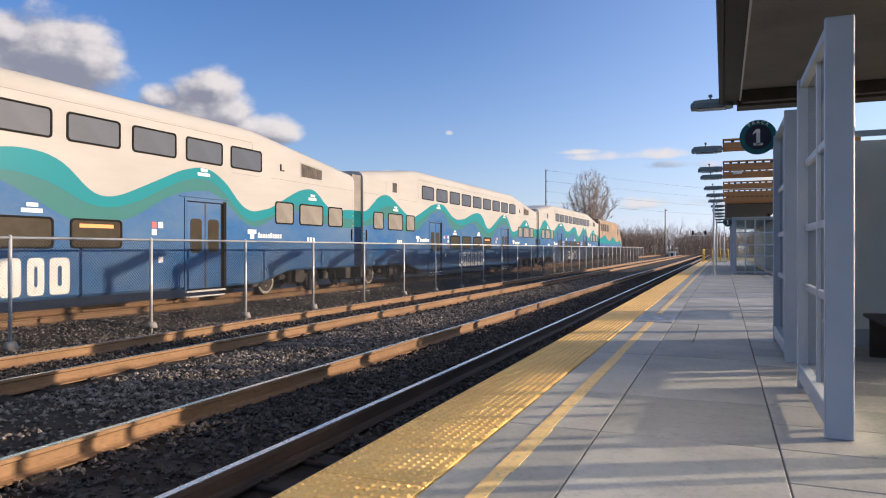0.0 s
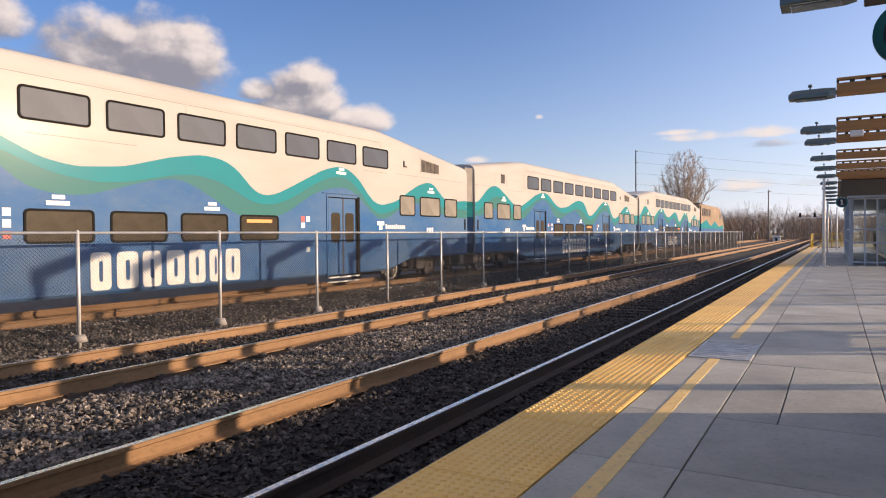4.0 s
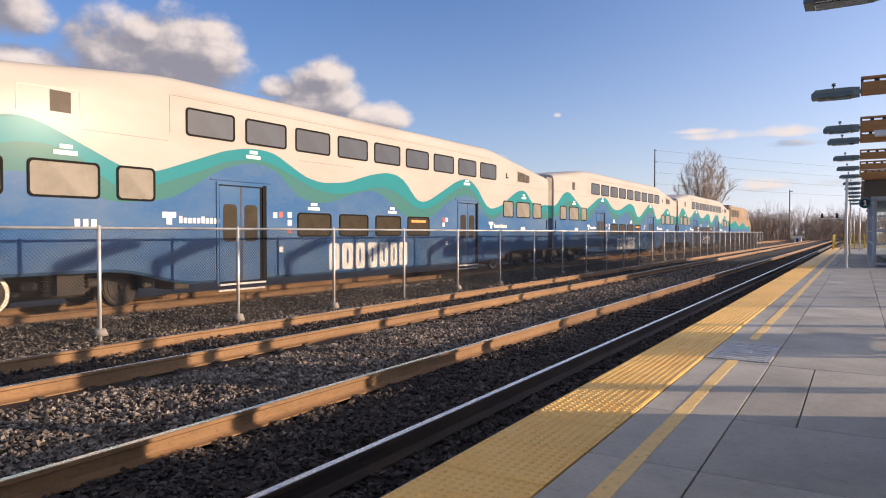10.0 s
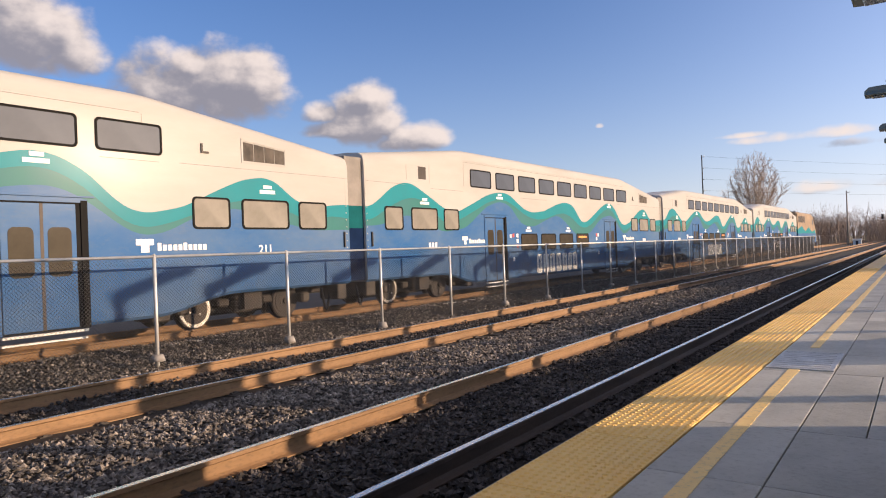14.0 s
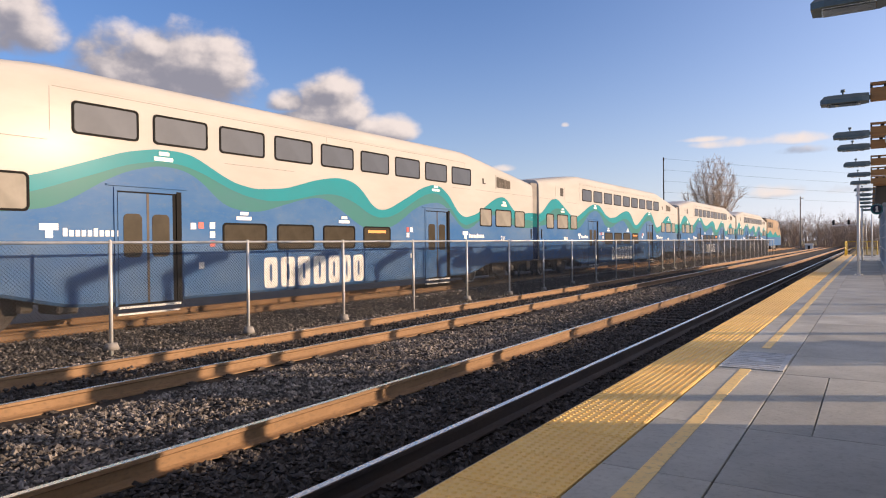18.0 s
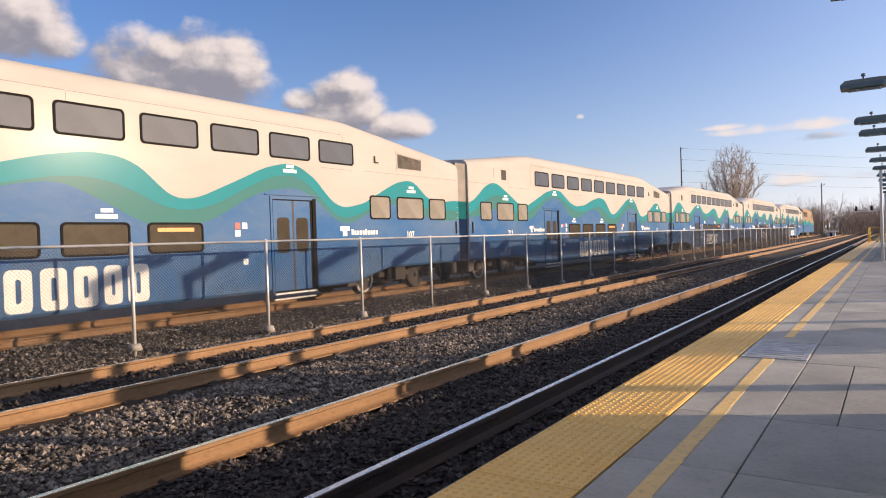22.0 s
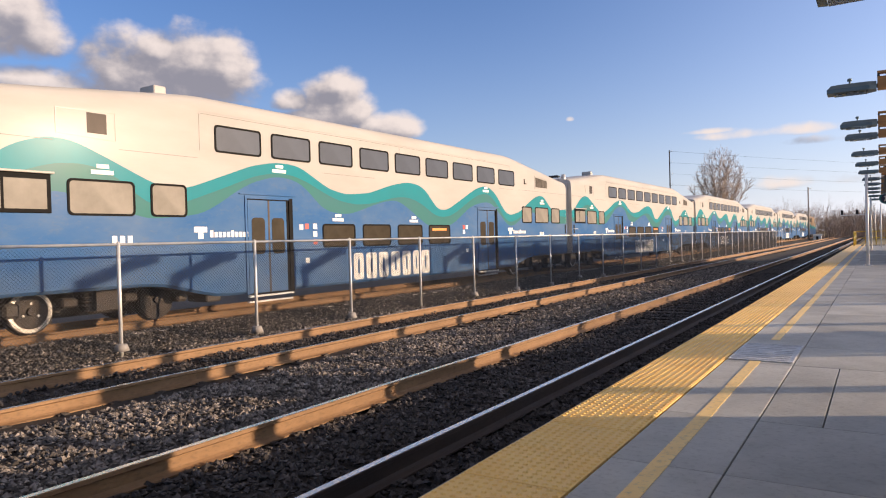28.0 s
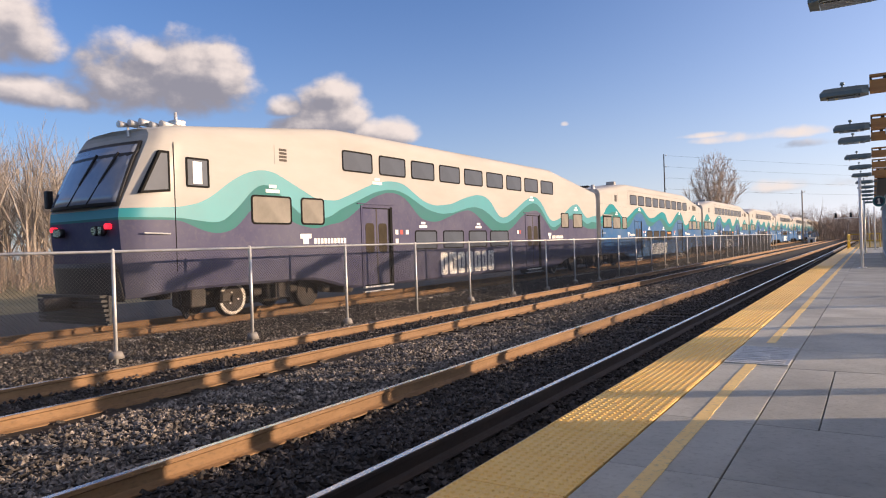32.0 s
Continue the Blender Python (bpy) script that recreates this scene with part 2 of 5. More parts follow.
M = dict(
    white=mat("white_paint", (0.445, 0.43, 0.405), 0.5, col2=(0.385, 0.37, 0.342), scale=0.8, fine=12, bump=0.0, rvar=0.06, spec=0.025, coat=0.04, coatrough=0.2, stretch=(1, 0.35, 1.4)),
    teal=mat("teal_paint", (0.018, 0.225, 0.262), 0.5, col2=(0.028, 0.20, 0.23), scale=0.7, fine=12, bump=0.0, spec=0.025, coat=0.04, coatrough=0.2, rvar=0.06),
    green=mat("sea_green_paint", (0.045, 0.175, 0.16), 0.5, col2=(0.06, 0.165, 0.175), scale=0.7, fine=12, bump=0.0, spec=0.025, coat=0.04, coatrough=0.2, rvar=0.06),
    # paler tones mix dust streaks with scruffy reflections painted in
    blue=mat("blue_paint", (0.030, 0.115, 0.285), 0.5, col2=(0.10, 0.168, 0.28), scale=0.7, fine=9, bump=0.0, spec=0.025, coat=0.04, coatrough=0.2, rvar=0.08, dirt=0.3, dirtcol=(0.13, 0.165, 0.205), stretch=(1, 0.5, 1)),
    purple=mat("slate_purple_paint", (0.075, 0.073, 0.13), 0.5, col2=(0.12, 0.12, 0.165), scale=0.5, fine=9, dirt=0.3, dirtcol=(0.16, 0.155, 0.16), bump=0.0, spec=0.025, coat=0.04, coatrough=0.2, rvar=0.08),
    teal2=mat("bright_teal_paint", (0.018, 0.25, 0.285), 0.5, col2=(0.026, 0.21, 0.245), scale=0.6, fine=10, bump=0.02, rvar=0.06),
    navy=mat("navy_bellows", (0.008, 0.022, 0.065), 0.9, scale=2, fine=20, bump=0.1, spec=0.05),
    tealdark=mat("dark_teal_bellows", (0.008, 0.105, 0.115), 0.9, scale=2, fine=20, bump=0.1, spec=0.05),
    hoodgrey=mat("grey_bellows", (0.25, 0.225, 0.20), 0.8, scale=2, fine=20, bump=0.2),
    roofgrey=mat("roof_paint", (0.55, 0.54, 0.52), 0.5, scale=1, fine=15, bump=0.05),
    under=mat("underframe_grime", (0.035, 0.03, 0.027), 0.8, col2=(0.07, 0.055, 0.045), scale=4, fine=30, bump=0.3),
    wheelrim=mat("bright_wheel_rim", (0.46, 0.44, 0.41), 0.4, 0.5, col2=(0.30, 0.27, 0.24), scale=3, fine=20, bump=0.0),
    # lighter blue-grey tones put a sky reflection into the glass colour
    screen=mat("reflection_toned_windscreen", (0.15, 0.19, 0.27), 0.10, col2=(0.22, 0.25, 0.31), scale=1.6, fine=2, bump=0.0, rvar=0.03, spec=0.9),
    dusty=mat("dusty_running_gear", (0.11, 0.092, 0.075), 0.85, col2=(0.045, 0.038, 0.032), scale=3, fine=30, bump=0.3),
    # same ballast, darkened to paint in the shade between the rails
    oily=mat("shade_darkened_stone", (0.085, 0.074, 0.070), 0.85, col2=(0.016, 0.0145, 0.0145), scale=9, fine=60, bump=0.4, island=0.6),
    wheel=mat("wheel_steel", (0.36, 0.33, 0.30), 0.5, 0.5, col2=(0.28, 0.22, 0.18), scale=5, fine=40, bump=0.1),
    glass=mat("tinted_glass", (0.078, 0.094, 0.124), 0.42, col2=(0.062, 0.074, 0.098), scale=0.9, fine=2, bump=0.0, rvar=0.03, spec=0.12),
    # matt pale tones paint a bright reflection into these panes
    reflectpaint=mat("painted_reflection_glass", (0.27, 0.25, 0.215), 0.35, 0.0, col2=(0.19, 0.175, 0.15), scale=1.3, fine=3, bump=0.0, rvar=0.03, spec=0.04),
    seam=mat("panel_seam_shade", (0.24, 0.225, 0.205), 0.7, fine=40, bump=0.0),
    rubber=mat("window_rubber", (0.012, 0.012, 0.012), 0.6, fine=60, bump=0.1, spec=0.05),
    doorglass=mat("door_glass", (0.060, 0.050, 0.036), 0.3, fine=2, bump=0.0, rvar=0.03, spec=0.03),
    steel=mat("galvanised_steel", (0.62, 0.62, 0.61), 0.45, 0.35, col2=(0.5, 0.5, 0.5), scale=6, fine=50, bump=0.08),
    rust=mat("rusted_rail", (0.20, 0.114, 0.054), 0.75, 0.1, col2=(0.28, 0.165, 0.082), scale=3, fine=45, bump=0.3, stretch=(1, 0.35, 1), dirt=0.45),
    # copy of the rust, darkened to stand for the platform's shade
    greasy=mat("shade_darkened_rail", (0.042, 0.030, 0.026), 0.7, 0.1, col2=(0.07, 0.045, 0.032), scale=3, fine=45, bump=0.3, stretch=(1, 0.35, 1)),
    railtop=mat("polished_rail_head", (0.92, 0.92, 0.91), 0.24, 0.95, col2=(0.78, 0.75, 0.71), scale=2, fine=30, bump=0.05, stretch=(4, 0.3, 1)),
    tie3=mat("pale_concrete_tie", (0.46, 0.43, 0.39), 0.85, col2=(0.34, 0.31, 0.28), scale=4, fine=35, bump=0.3, per=0.3),
    tie=mat("weathered_tie", (0.022, 0.017, 0.014), 0.9, col2=(0.04, 0.032, 0.027), scale=4, fine=35, bump=0.5, stretch=(0.6, 5, 1), per=0.3),
    stone=mat("ballast_stone", (0.25, 0.22, 0.195), 0.9, col2=(0.04, 0.035, 0.032), scale=9, fine=60, bump=0.4, island=0.7),
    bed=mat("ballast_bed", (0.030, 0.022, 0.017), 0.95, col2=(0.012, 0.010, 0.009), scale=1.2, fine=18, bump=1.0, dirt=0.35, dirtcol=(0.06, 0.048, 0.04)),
    concrete=mat("paving_concrete", (0.50, 0.50, 0.46), 0.68, col2=(0.33, 0.33, 0.305), scale=1.1, fine=26, bump=0.35, per=0.12, dirt=0.30, dirtcol=(0.17, 0.16, 0.14)),
    joint=mat("dark_joint", (0.045, 0.042, 0.038), 0.95, fine=30, bump=0.3),
    kerb=mat("edge_concrete", (0.30, 0.28, 0.26), 0.85, scale=2, fine=40, bump=0.3),
    tactile=mat("yellow_tactile", (1.0, 0.67, 0.22), 0.5, col2=(0.96, 0.60, 0.17), scale=2.5, fine=50, bump=0.3, per=0.06, dirt=0.12, dirtcol=(0.20, 0.12, 0.04)),
    yellow=mat("worn_yellow_line", (0.98, 0.70, 0.27), 0.6, col2=(0.90, 0.63, 0.24), scale=5, fine=22, bump=0.2, dirt=0.6, dirtcol=(0.42, 0.37, 0.28)),
    plate=mat("galvanised_hatch", (0.60, 0.61, 0.61), 0.5, 0.2, col2=(0.38, 0.39, 0.40), scale=7, fine=50, bump=0.4),
    frame=mat("blue_grey_frame_paint", (0.42, 0.47, 0.53), 0.42, col2=(0.37, 0.42, 0.48), scale=2, fine=40, bump=0.05),
    clear=None,
    frosted=mat("frosted_panel", (0.70, 0.74, 0.74), 0.35, col2=(0.62, 0.66, 0.67), scale=0.6, fine=30, bump=0.03),
    meshwire=mat("galvanised_wire", (0.13, 0.125, 0.12), 0.5, 0.2, fine=60, bump=0.0),
    dark=mat("dark_brown_metal", (0.045, 0.038, 0.033), 0.5, 0.2, col2=(0.06, 0.05, 0.045), scale=3, fine=40, bump=0.1, spec=0.15),
    soffit=mat("grey_soffit", (0.20, 0.185, 0.17), 0.7, scale=1.2, fine=30, bump=0.1),
    wood=mat("glulam_timber", (0.42, 0.20, 0.06), 0.55, col2=(0.33, 0.15, 0.045), scale=3, fine=30, bump=0.25, stretch=(0.4, 4, 6), per=0.12),
    lamp=mat("teal_grey_lamp_housing", (0.15, 0.20, 0.21), 0.45, 0.3, fine=40, bump=0.05),
    signgreen=mat("sign_teal", (0.0, 0.13, 0.14), 0.4, fine=40, bump=0.02),
    signnavy=mat("sign_navy", (0.008, 0.012, 0.035), 0.4, fine=40, bump=0.02),
    signwhite=mat("white_marking", (0.82, 0.81, 0.76), 0.5, col2=(0.72, 0.70, 0.64), scale=8, fine=50, bump=0.05),
    red=mat("red_marking", (0.45, 0.05, 0.04), 0.5, fine=50, bump=0.03),
    black=mat("black_metal", (0.02, 0.02, 0.022), 0.5, 0.3, fine=40, bump=0.05),
    bark=mat("bare_branch", (0.46, 0.37, 0.29), 0.9, col2=(0.35, 0.28, 0.22), scale=2, fine=20, bump=0.3, per=0.2),
    woods=mat("brown_woods_bark", (0.35, 0.265, 0.205), 0.9, col2=(0.24, 0.185, 0.145), scale=0.3, fine=20, bump=0.2),
    tan=mat("tan_body_paint", (0.36, 0.27, 0.19), 0.5, col2=(0.24, 0.175, 0.12), scale=1, fine=12, bump=0.0, spec=0.05),
    sapling=mat("pale_sapling_bark", (0.38, 0.33, 0.285), 0.9, col2=(0.27, 0.235, 0.20), scale=2, fine=20, bump=0.2),
    grass=mat("dry_grass", (0.34, 0.27, 0.14), 0.95, col2=(0.20, 0.17, 0.08), scale=0.12, fine=2.5, bump=0.6),
    asphalt=mat("asphalt", (0.055, 0.054, 0.053), 0.9, col2=(0.075, 0.072, 0.07), scale=0.4, fine=25, bump=0.3),
    railyellow=mat("yellow_guard_paint", (0.62, 0.42, 0.03), 0.5, fine=30, bump=0.05),
    white2=mat("white_post_paint", (0.74, 0.74, 0.72), 0.45, col2=(0.66, 0.66, 0.64), scale=2, fine=30, bump=0.04),
    ledamber=None,
)


def clear_glass():
    mt = bpy.data.materials.new("clear_glass")
    mt.use_nodes = True
    p = mt.node_tree.nodes["Principled BSDF"]
    p.inputs["Base Color"].default_value = (0.86, 0.92, 0.90, 1)
    p.inputs["Roughness"].default_value, p.inputs["IOR"].default_value = 0.03, 1.45
    p.inputs["Transmission Weight"].default_value = 1.0
    return mt


def glowing(name, col, strength):
    mt = bpy.data.materials.new(name)
    mt.use_nodes = True
    p = mt.node_tree.nodes["Principled BSDF"]
    p.inputs["Base Color"].default_value = (*[c * 0.3 for c in col], 1)
    p.inputs["Emission Color"].default_value, p.inputs["Emission Strength"].default_value = (*col, 1), strength
    return mt


def tinted_panes():
    mt = clear_glass()
    mt.name = "grey_tinted_glass"
    mt.node_tree.nodes["Principled BSDF"].inputs["Base Color"].default_value = (0.40, 0.44, 0.44, 1)
    return mt


M["clear"] = clear_glass()
M["smoked"] = tinted_panes()
M["ledamber"] = glowing("amber_display", (1.0, 0.28, 0.04), 0.8)
M["tail"] = glowing("red_tail_lamp", (1.0, 0.02, 0.04), 1.2)

# ---------- mesh helpers ----------


def box(bm, x0, x1, y0, y1, z0, z1, bevel=0.0, mi=0):
    before = set(bm.faces)
    vs = [bm.verts.new((x, y, z)) for z in (z0, z1) for y in (y0, y1) for x in (x0, x1)]
    fs = [bm.faces.new([vs[i] for i in q]) for q in ((0, 2, 3, 1), (4, 5, 7, 6), (0, 1, 5, 4), (2, 6, 7, 3), (0, 4, 6, 2), (1, 3, 7, 5))]
    if bevel:
        es = list({e for f in fs for e in f.edges})
        bmesh.ops.bevel(bm, geom=es, offset=bevel, segments=1, affect="EDGES", profile=0.5)
    if mi:
        for f in set(bm.faces) - before:
            f.material_index = mi
    return bm


def tube(bm, a, b, r0, r1=None, seg=8, mi=0, caps=True):
    r1 = r0 if r1 is None else r1
    a, b = Vector(a), Vector(b)
    q = (b - a).to_track_quat("Z", "Y")
    ra, rb = [], []
    for i in range(seg):
        c = q @ Vector((math.cos(2 * math.pi * i / seg), math.sin(2 * math.pi * i / seg), 0))
        ra.append(bm.verts.new(a + c * r0))
        rb.append(bm.verts.new(b + c * r1))
    for i in range(seg):
        f = bm.faces.new((ra[i], ra[(i + 1) % seg], rb[(i + 1) % seg], rb[i]))
        f.material_index, f.smooth = mi, seg > 6
    if caps:
        bm.faces.new(ra[::-1]).material_index = mi
        bm.faces.new(rb).material_index = mi
    return bm


def B(*args, **kw):
    return box(bmesh.new(), *args, **kw)


def T(*args, **kw):
    return tube(bmesh.new(), *args, **kw)


def mesh_of(name, bm, *mats):
    me = bpy.data.meshes.new(name)
    bm.normal_update()
    bm.to_mesh(me)
    bm.free()
    for k in mats:
        me.materials.append(k if not isinstance(k, str) else M[k])
    return me


def part(name, bm, material, parent, label="", at=None):
    """Links a bmesh, or a mesh, as ONE mesh object under a thing or under a part."""
    me = bm if isinstance(bm, bpy.types.Mesh) else mesh_of(name, bm, *(material if isinstance(material, (list, tuple)) else (material,)))
    ob = new(name, me)
    ob.parent = parent
    if at is not None:
        ob.location = at
    if label:
        ob["label"] = label
    return ob


def thing(name, label, category, group="", kind="", at=(0, 0, 0)):
    ob = new(name)
    ob.location = at
    ob.empty_display_size = 0.3
    return tagged(ob, label, category, group, kind)


def solid(name, bm, material, label, category, group="", kind="", at=(0, 0, 0)):
    ob = new(name, mesh_of(name, bm, *(material if isinstance(material, (list, tuple)) else (material,))))
    ob.location = at
    return tagged(ob, label, category, group, kind)


def rounded(w, h, r, n=4):
    """Corners of a rounded rectangle about its centre."""
    pts = []
    for cx, cz, a0 in ((w / 2 - r, h / 2 - r, 0), (-w / 2 + r, h / 2 - r, 90), (-w / 2 + r, -h / 2 + r, 180), (w / 2 - r, -h / 2 + r, 270)):
        for i in range(n + 1):
            a = radians(a0 + 90 * i / n)
            pts.append((cx + r * math.cos(a), cz + r * math.sin(a)))
    return pts


def slab_x(pts, x0, x1, bm=None):
    """A flat piece in the plane across x, from an outline of (y, z)."""
    bm = bm or bmesh.new()
    a = [bm.verts.new((x0, p, q)) for p, q in pts]
    b = [bm.verts.new((x1, p, q)) for p, q in pts]
    bm.faces.new(b)
    bm.faces.new(a[::-1])
    for i in range(len(pts)):
        j = (i + 1) % len(pts)
        bm.faces.new((a[i], a[j], b[j], b[i]))
    bmesh.ops.recalc_face_normals(bm, faces=bm.faces[:])
    return bm


def ring_x(outer, inner, x0, x1):
    """A frame in the plane across x between two outlines of as many points."""
    bm = bmesh.new()
    rows = [[bm.verts.new((x, p, q)) for p, q in o] for x, o in ((x0, outer), (x1, outer), (x1, inner), (x0, inner))]
    for r0, r1 in zip(rows, rows[1:] + rows[:1]):
        for i in range(len(outer)):
            j = (i + 1) % len(outer)
            bm.faces.new((r0[i], r0[j], r1[j], r1[i]))
    bmesh.ops.recalc_face_normals(bm, faces=bm.faces[:])
    return bm


def shift(pts, dy, dz):
    return [(p + dy, q + dz) for p, q in pts]


def written(name, text, size, material, depth, parent, m):
    cu = bpy.data.curves.new(name, "FONT")
    cu.body, cu.size, cu.extrude, cu.align_x, cu.align_y = text, size, depth, "CENTER", "CENTER"
    cu.offset = size * 0.012
    tmp = bpy.data.objects.new(name, cu)
    scene.collection.objects.link(tmp)
    dg = bpy.context.evaluated_depsgraph_get()
    me = bpy.data.meshes.new_from_object(tmp.evaluated_get(dg))
    bpy.data.objects.remove(tmp)
    me.materials.clear()
    me.materials.append(M[material])
    ob = part(name, me, None, parent)
    ob.matrix_basis = m
    return ob


# ---------- ground, tracks ----------
RAILS = [(-0.97, -0.233), (-2.475, -0.233), (-5.23, -0.254), (-6.735, -0.254), (-11.13, -0.254), (-12.635, -0.254)]


def grid(name, xs, ys, zf, material, label, category):
    vs = [(x, y, zf(x, y)) for y in ys for x in xs]
    nx = len(xs)
    fs = [(j * nx + i, j * nx + i + 1, (j + 1) * nx + i + 1, (j + 1) * nx + i) for j in range(len(ys) - 1) for i in range(nx - 1)]
    me = bpy.data.meshes.new(name)
    me.from_pydata(vs, [], fs)
    me.materials.append(M[material])
    for p in me.polygons:
        p.use_smooth = True
    return tagged(new(name, me), label, category, kind="structure")


def bed_height(x, y):
    z = -0.45 + 0.035 * noise.noise((x * 0.9, y * 0.5, 0)) + 0.02 * noise.noise((x * 3, y * 3, 4))
    for c in (-1.72, -5.98, -11.88):
        if abs(x - c) > 1.3:
            continue
        z += 0.02
    if x < -13.6:
        z -= 0.12 * (-13.6 - x)
    if -10.5 < x < -7.3:
        z -= 0.17 * min(1.0, (x + 10.5) / 1.0, (-7.3 - x) / 1.2)
    if -4.7 < x < -2.9:
        z += 0.04
    return z


def ground_height(x, y):
    return -0.95 + (0.25 * noise.noise((x * 0.02, y * 0.02, 2)) if abs(x) > 30 else 0)


steps = [-3000, -1200, -500, -220, -120, -80, -60, -45, -34, -26, -20, -14, -8, 0, 8, 16, 30, 60, 120, 300, 900, 3000]
grid("ground", steps, [-3000, -900, -300, -100, -40, 0, 30, 60, 90, 120, 150, 180, 220, 280, 360, 500, 900, 3000], ground_height, "grass", "dry brown grass and scrub land round the railway", "ground")
ys = [-16 + 0.35 * i for i in range(130)] + [30 + 2 * i for i in range(60)] + [150, 200, 300, 420]
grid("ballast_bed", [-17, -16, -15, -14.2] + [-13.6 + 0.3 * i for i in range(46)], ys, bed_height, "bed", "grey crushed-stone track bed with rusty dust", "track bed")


def rail_profile(bm, x, top, y0, y1):
    half = [(0.028, 0.0), (0.036, -0.005), (0.037, -0.03), (0.011, -0.045), (0.010, -0.125), (0.03, -0.142), (0.072, -0.155), (0.072, -0.168)]
    pts = half + [(-a, b) for a, b in half[::-1]]
    rows = [[bm.verts.new((x + a, y, top + b)) for a, b in pts] for y in (y0, y1)]
    for i in range(len(pts)):
        j = (i + 1) % len(pts)
        f = bm.faces.new((rows[0][i], rows[0][j], rows[1][j], rows[1][i]))
        f.material_index = 1 if j == 0 else 0
    bm.faces.new(rows[0])
    bm.faces.new(rows[1][::-1])
    bmesh.ops.recalc_face_normals(bm, faces=bm.faces[:])


tie_mesh = mesh_of("tie", B(-1.28, 1.28, -0.115, 0.115, -0.17, 0.0, bevel=0.012), "tie")
tie3_mesh = mesh_of("tie", B(-1.32, 1.32, -0.12, 0.12, -0.17, 0.0, bevel=0.012), "tie3")
for k, (a, b) in enumerate(((0, 1), (2, 3), (4, 5))):
    top = RAILS[a][1]
    cx = (RAILS[a][0] + RAILS[b][0]) / 2
    track = thing("railway_track", ("shaded mainline track with shiny rail heads beside the platform", "mainline track with rusty brown rails and dark ties", "far track with brown rails behind the wire fences")[k],
                  "railway track", group="tracks", kind="structure")
    for r in (a, b):
        bm = bmesh.new()
        rail_profile(bm, RAILS[r][0], RAILS[r][1], -20, 420)
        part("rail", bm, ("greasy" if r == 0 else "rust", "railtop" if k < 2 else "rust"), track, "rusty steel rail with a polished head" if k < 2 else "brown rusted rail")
    for i in range(104):
        y = -9.72 + 0.56 * i + random.uniform(-0.03, 0.03)
        ob = part("tie", tie_mesh if k < 2 else tie3_mesh, None, track, at=(cx + random.uniform(-0.03, 0.03), y, top - 0.172))
        ob.rotation_euler.z = random.uniform(-0.012, 0.012)
    bm = bmesh.new()
    for i in range(190):
        box(bm, cx - 1.28, cx + 1.28, 48.8 + 0.56 * i, 49.03 + 0.56 * i, top - 0.34, top - 0.172)
    tagged(part("far_ties", bm, "tie", track), kind="stuff")
    bm = bmesh.new()
    for i in range(92):
        y = -3 + 0.56 * i
        for r in (a, b):
            for s in (-1, 1):
                x = RAILS[r][0]
                box(bm, x + s * 0.085 - 0.035, x + s * 0.085 + 0.035, y - 0.06, y + 0.06, top - 0.172, top - 0.152)
                box(bm, x + s * 0.11 - 0.012, x + s * 0.11 + 0.012, y - 0.03, y + 0.015, top - 0.155, top - 0.138)
    tagged(part("rail_fastenings", bm, "under", track, "dark steel rail clips and spikes"), kind="stuff")


def scatter_stones(name, label, material, seed, areas, lift=0.0):
    """Loose crushed stones over the bed, small octahedra knocked out of shape, in one mesh."""
    rng = np.random.default_rng(seed)
    base = np.array([(1, 0, 0), (-1, 0, 0), (0, 1, 0), (0, -1, 0), (0, 0, 1), (0, 0, -1)], float)
    tri = np.array([(0, 2, 4), (2, 1, 4), (1, 3, 4), (3, 0, 4), (2, 0, 5), (1, 2, 5), (3, 1, 5), (0, 3, 5)])
    spots = []
    for x0, x1, y0, y1, n in areas:
        spots.append(np.c_[rng.uniform(x0, x1, n), rng.uniform(y0, y1, n)])
    xy = np.concatenate(spots)
    n = len(xy)
    size = rng.uniform(0.015, 0.035, n) * (1 + 0.25 * np.clip((xy[:, 1] - 10) / 20, 0, 1))
    z = np.array([bed_height(a, b) for a, b in xy]) + size * rng.uniform(0.0, 0.9, n) + lift
    v = base[None] * rng.uniform(0.55, 1.25, (n, 6, 1)) * size[:, None, None]
    v += rng.normal(0, 0.22, (n, 6, 3)) * size[:, None, None]
    a = rng.uniform(0, 6.283, n)
    c, s = np.cos(a)[:, None], np.sin(a)[:, None]
    v = np.stack([v[..., 0] * c - v[..., 1] * s, v[..., 0] * s + v[..., 1] * c, v[..., 2] * 0.75], -1)
    v[..., 0] += xy[:, 0][:, None]
    v[..., 1] += xy[:, 1][:, None]
    v[..., 2] += z[:, None]
    f = (tri[None] + (np.arange(n) * 6)[:, None, None]).reshape(-1, 3)
    me = bpy.data.meshes.new(name)
    me.from_pydata(v.reshape(-1, 3).tolist(), [], f.tolist())
    me.materials.append(M[material])
    tagged(new(name, me), label, "ballast", kind="stuff")


scatter_stones("ballast_stones", "loose grey and brown crushed stones between the tracks", "stone", 5,
               ((-4.9, -2.75, 1.0, 12, 19000), (-4.9, -2.75, 12, 40, 9000), (-10.2, -7.0, 3, 16, 13000), (-10.2, -7.0, 16, 60, 9000), (-12.4, -11.3, 3, 30, 2600), (-11.02, -10.2, 3, 30, 5500), (-4.9, -2.75, -9, 1, 4000), (-10.2, -7.0, -9, 3, 3500), (-16, -13, 3, 40, 2500)))
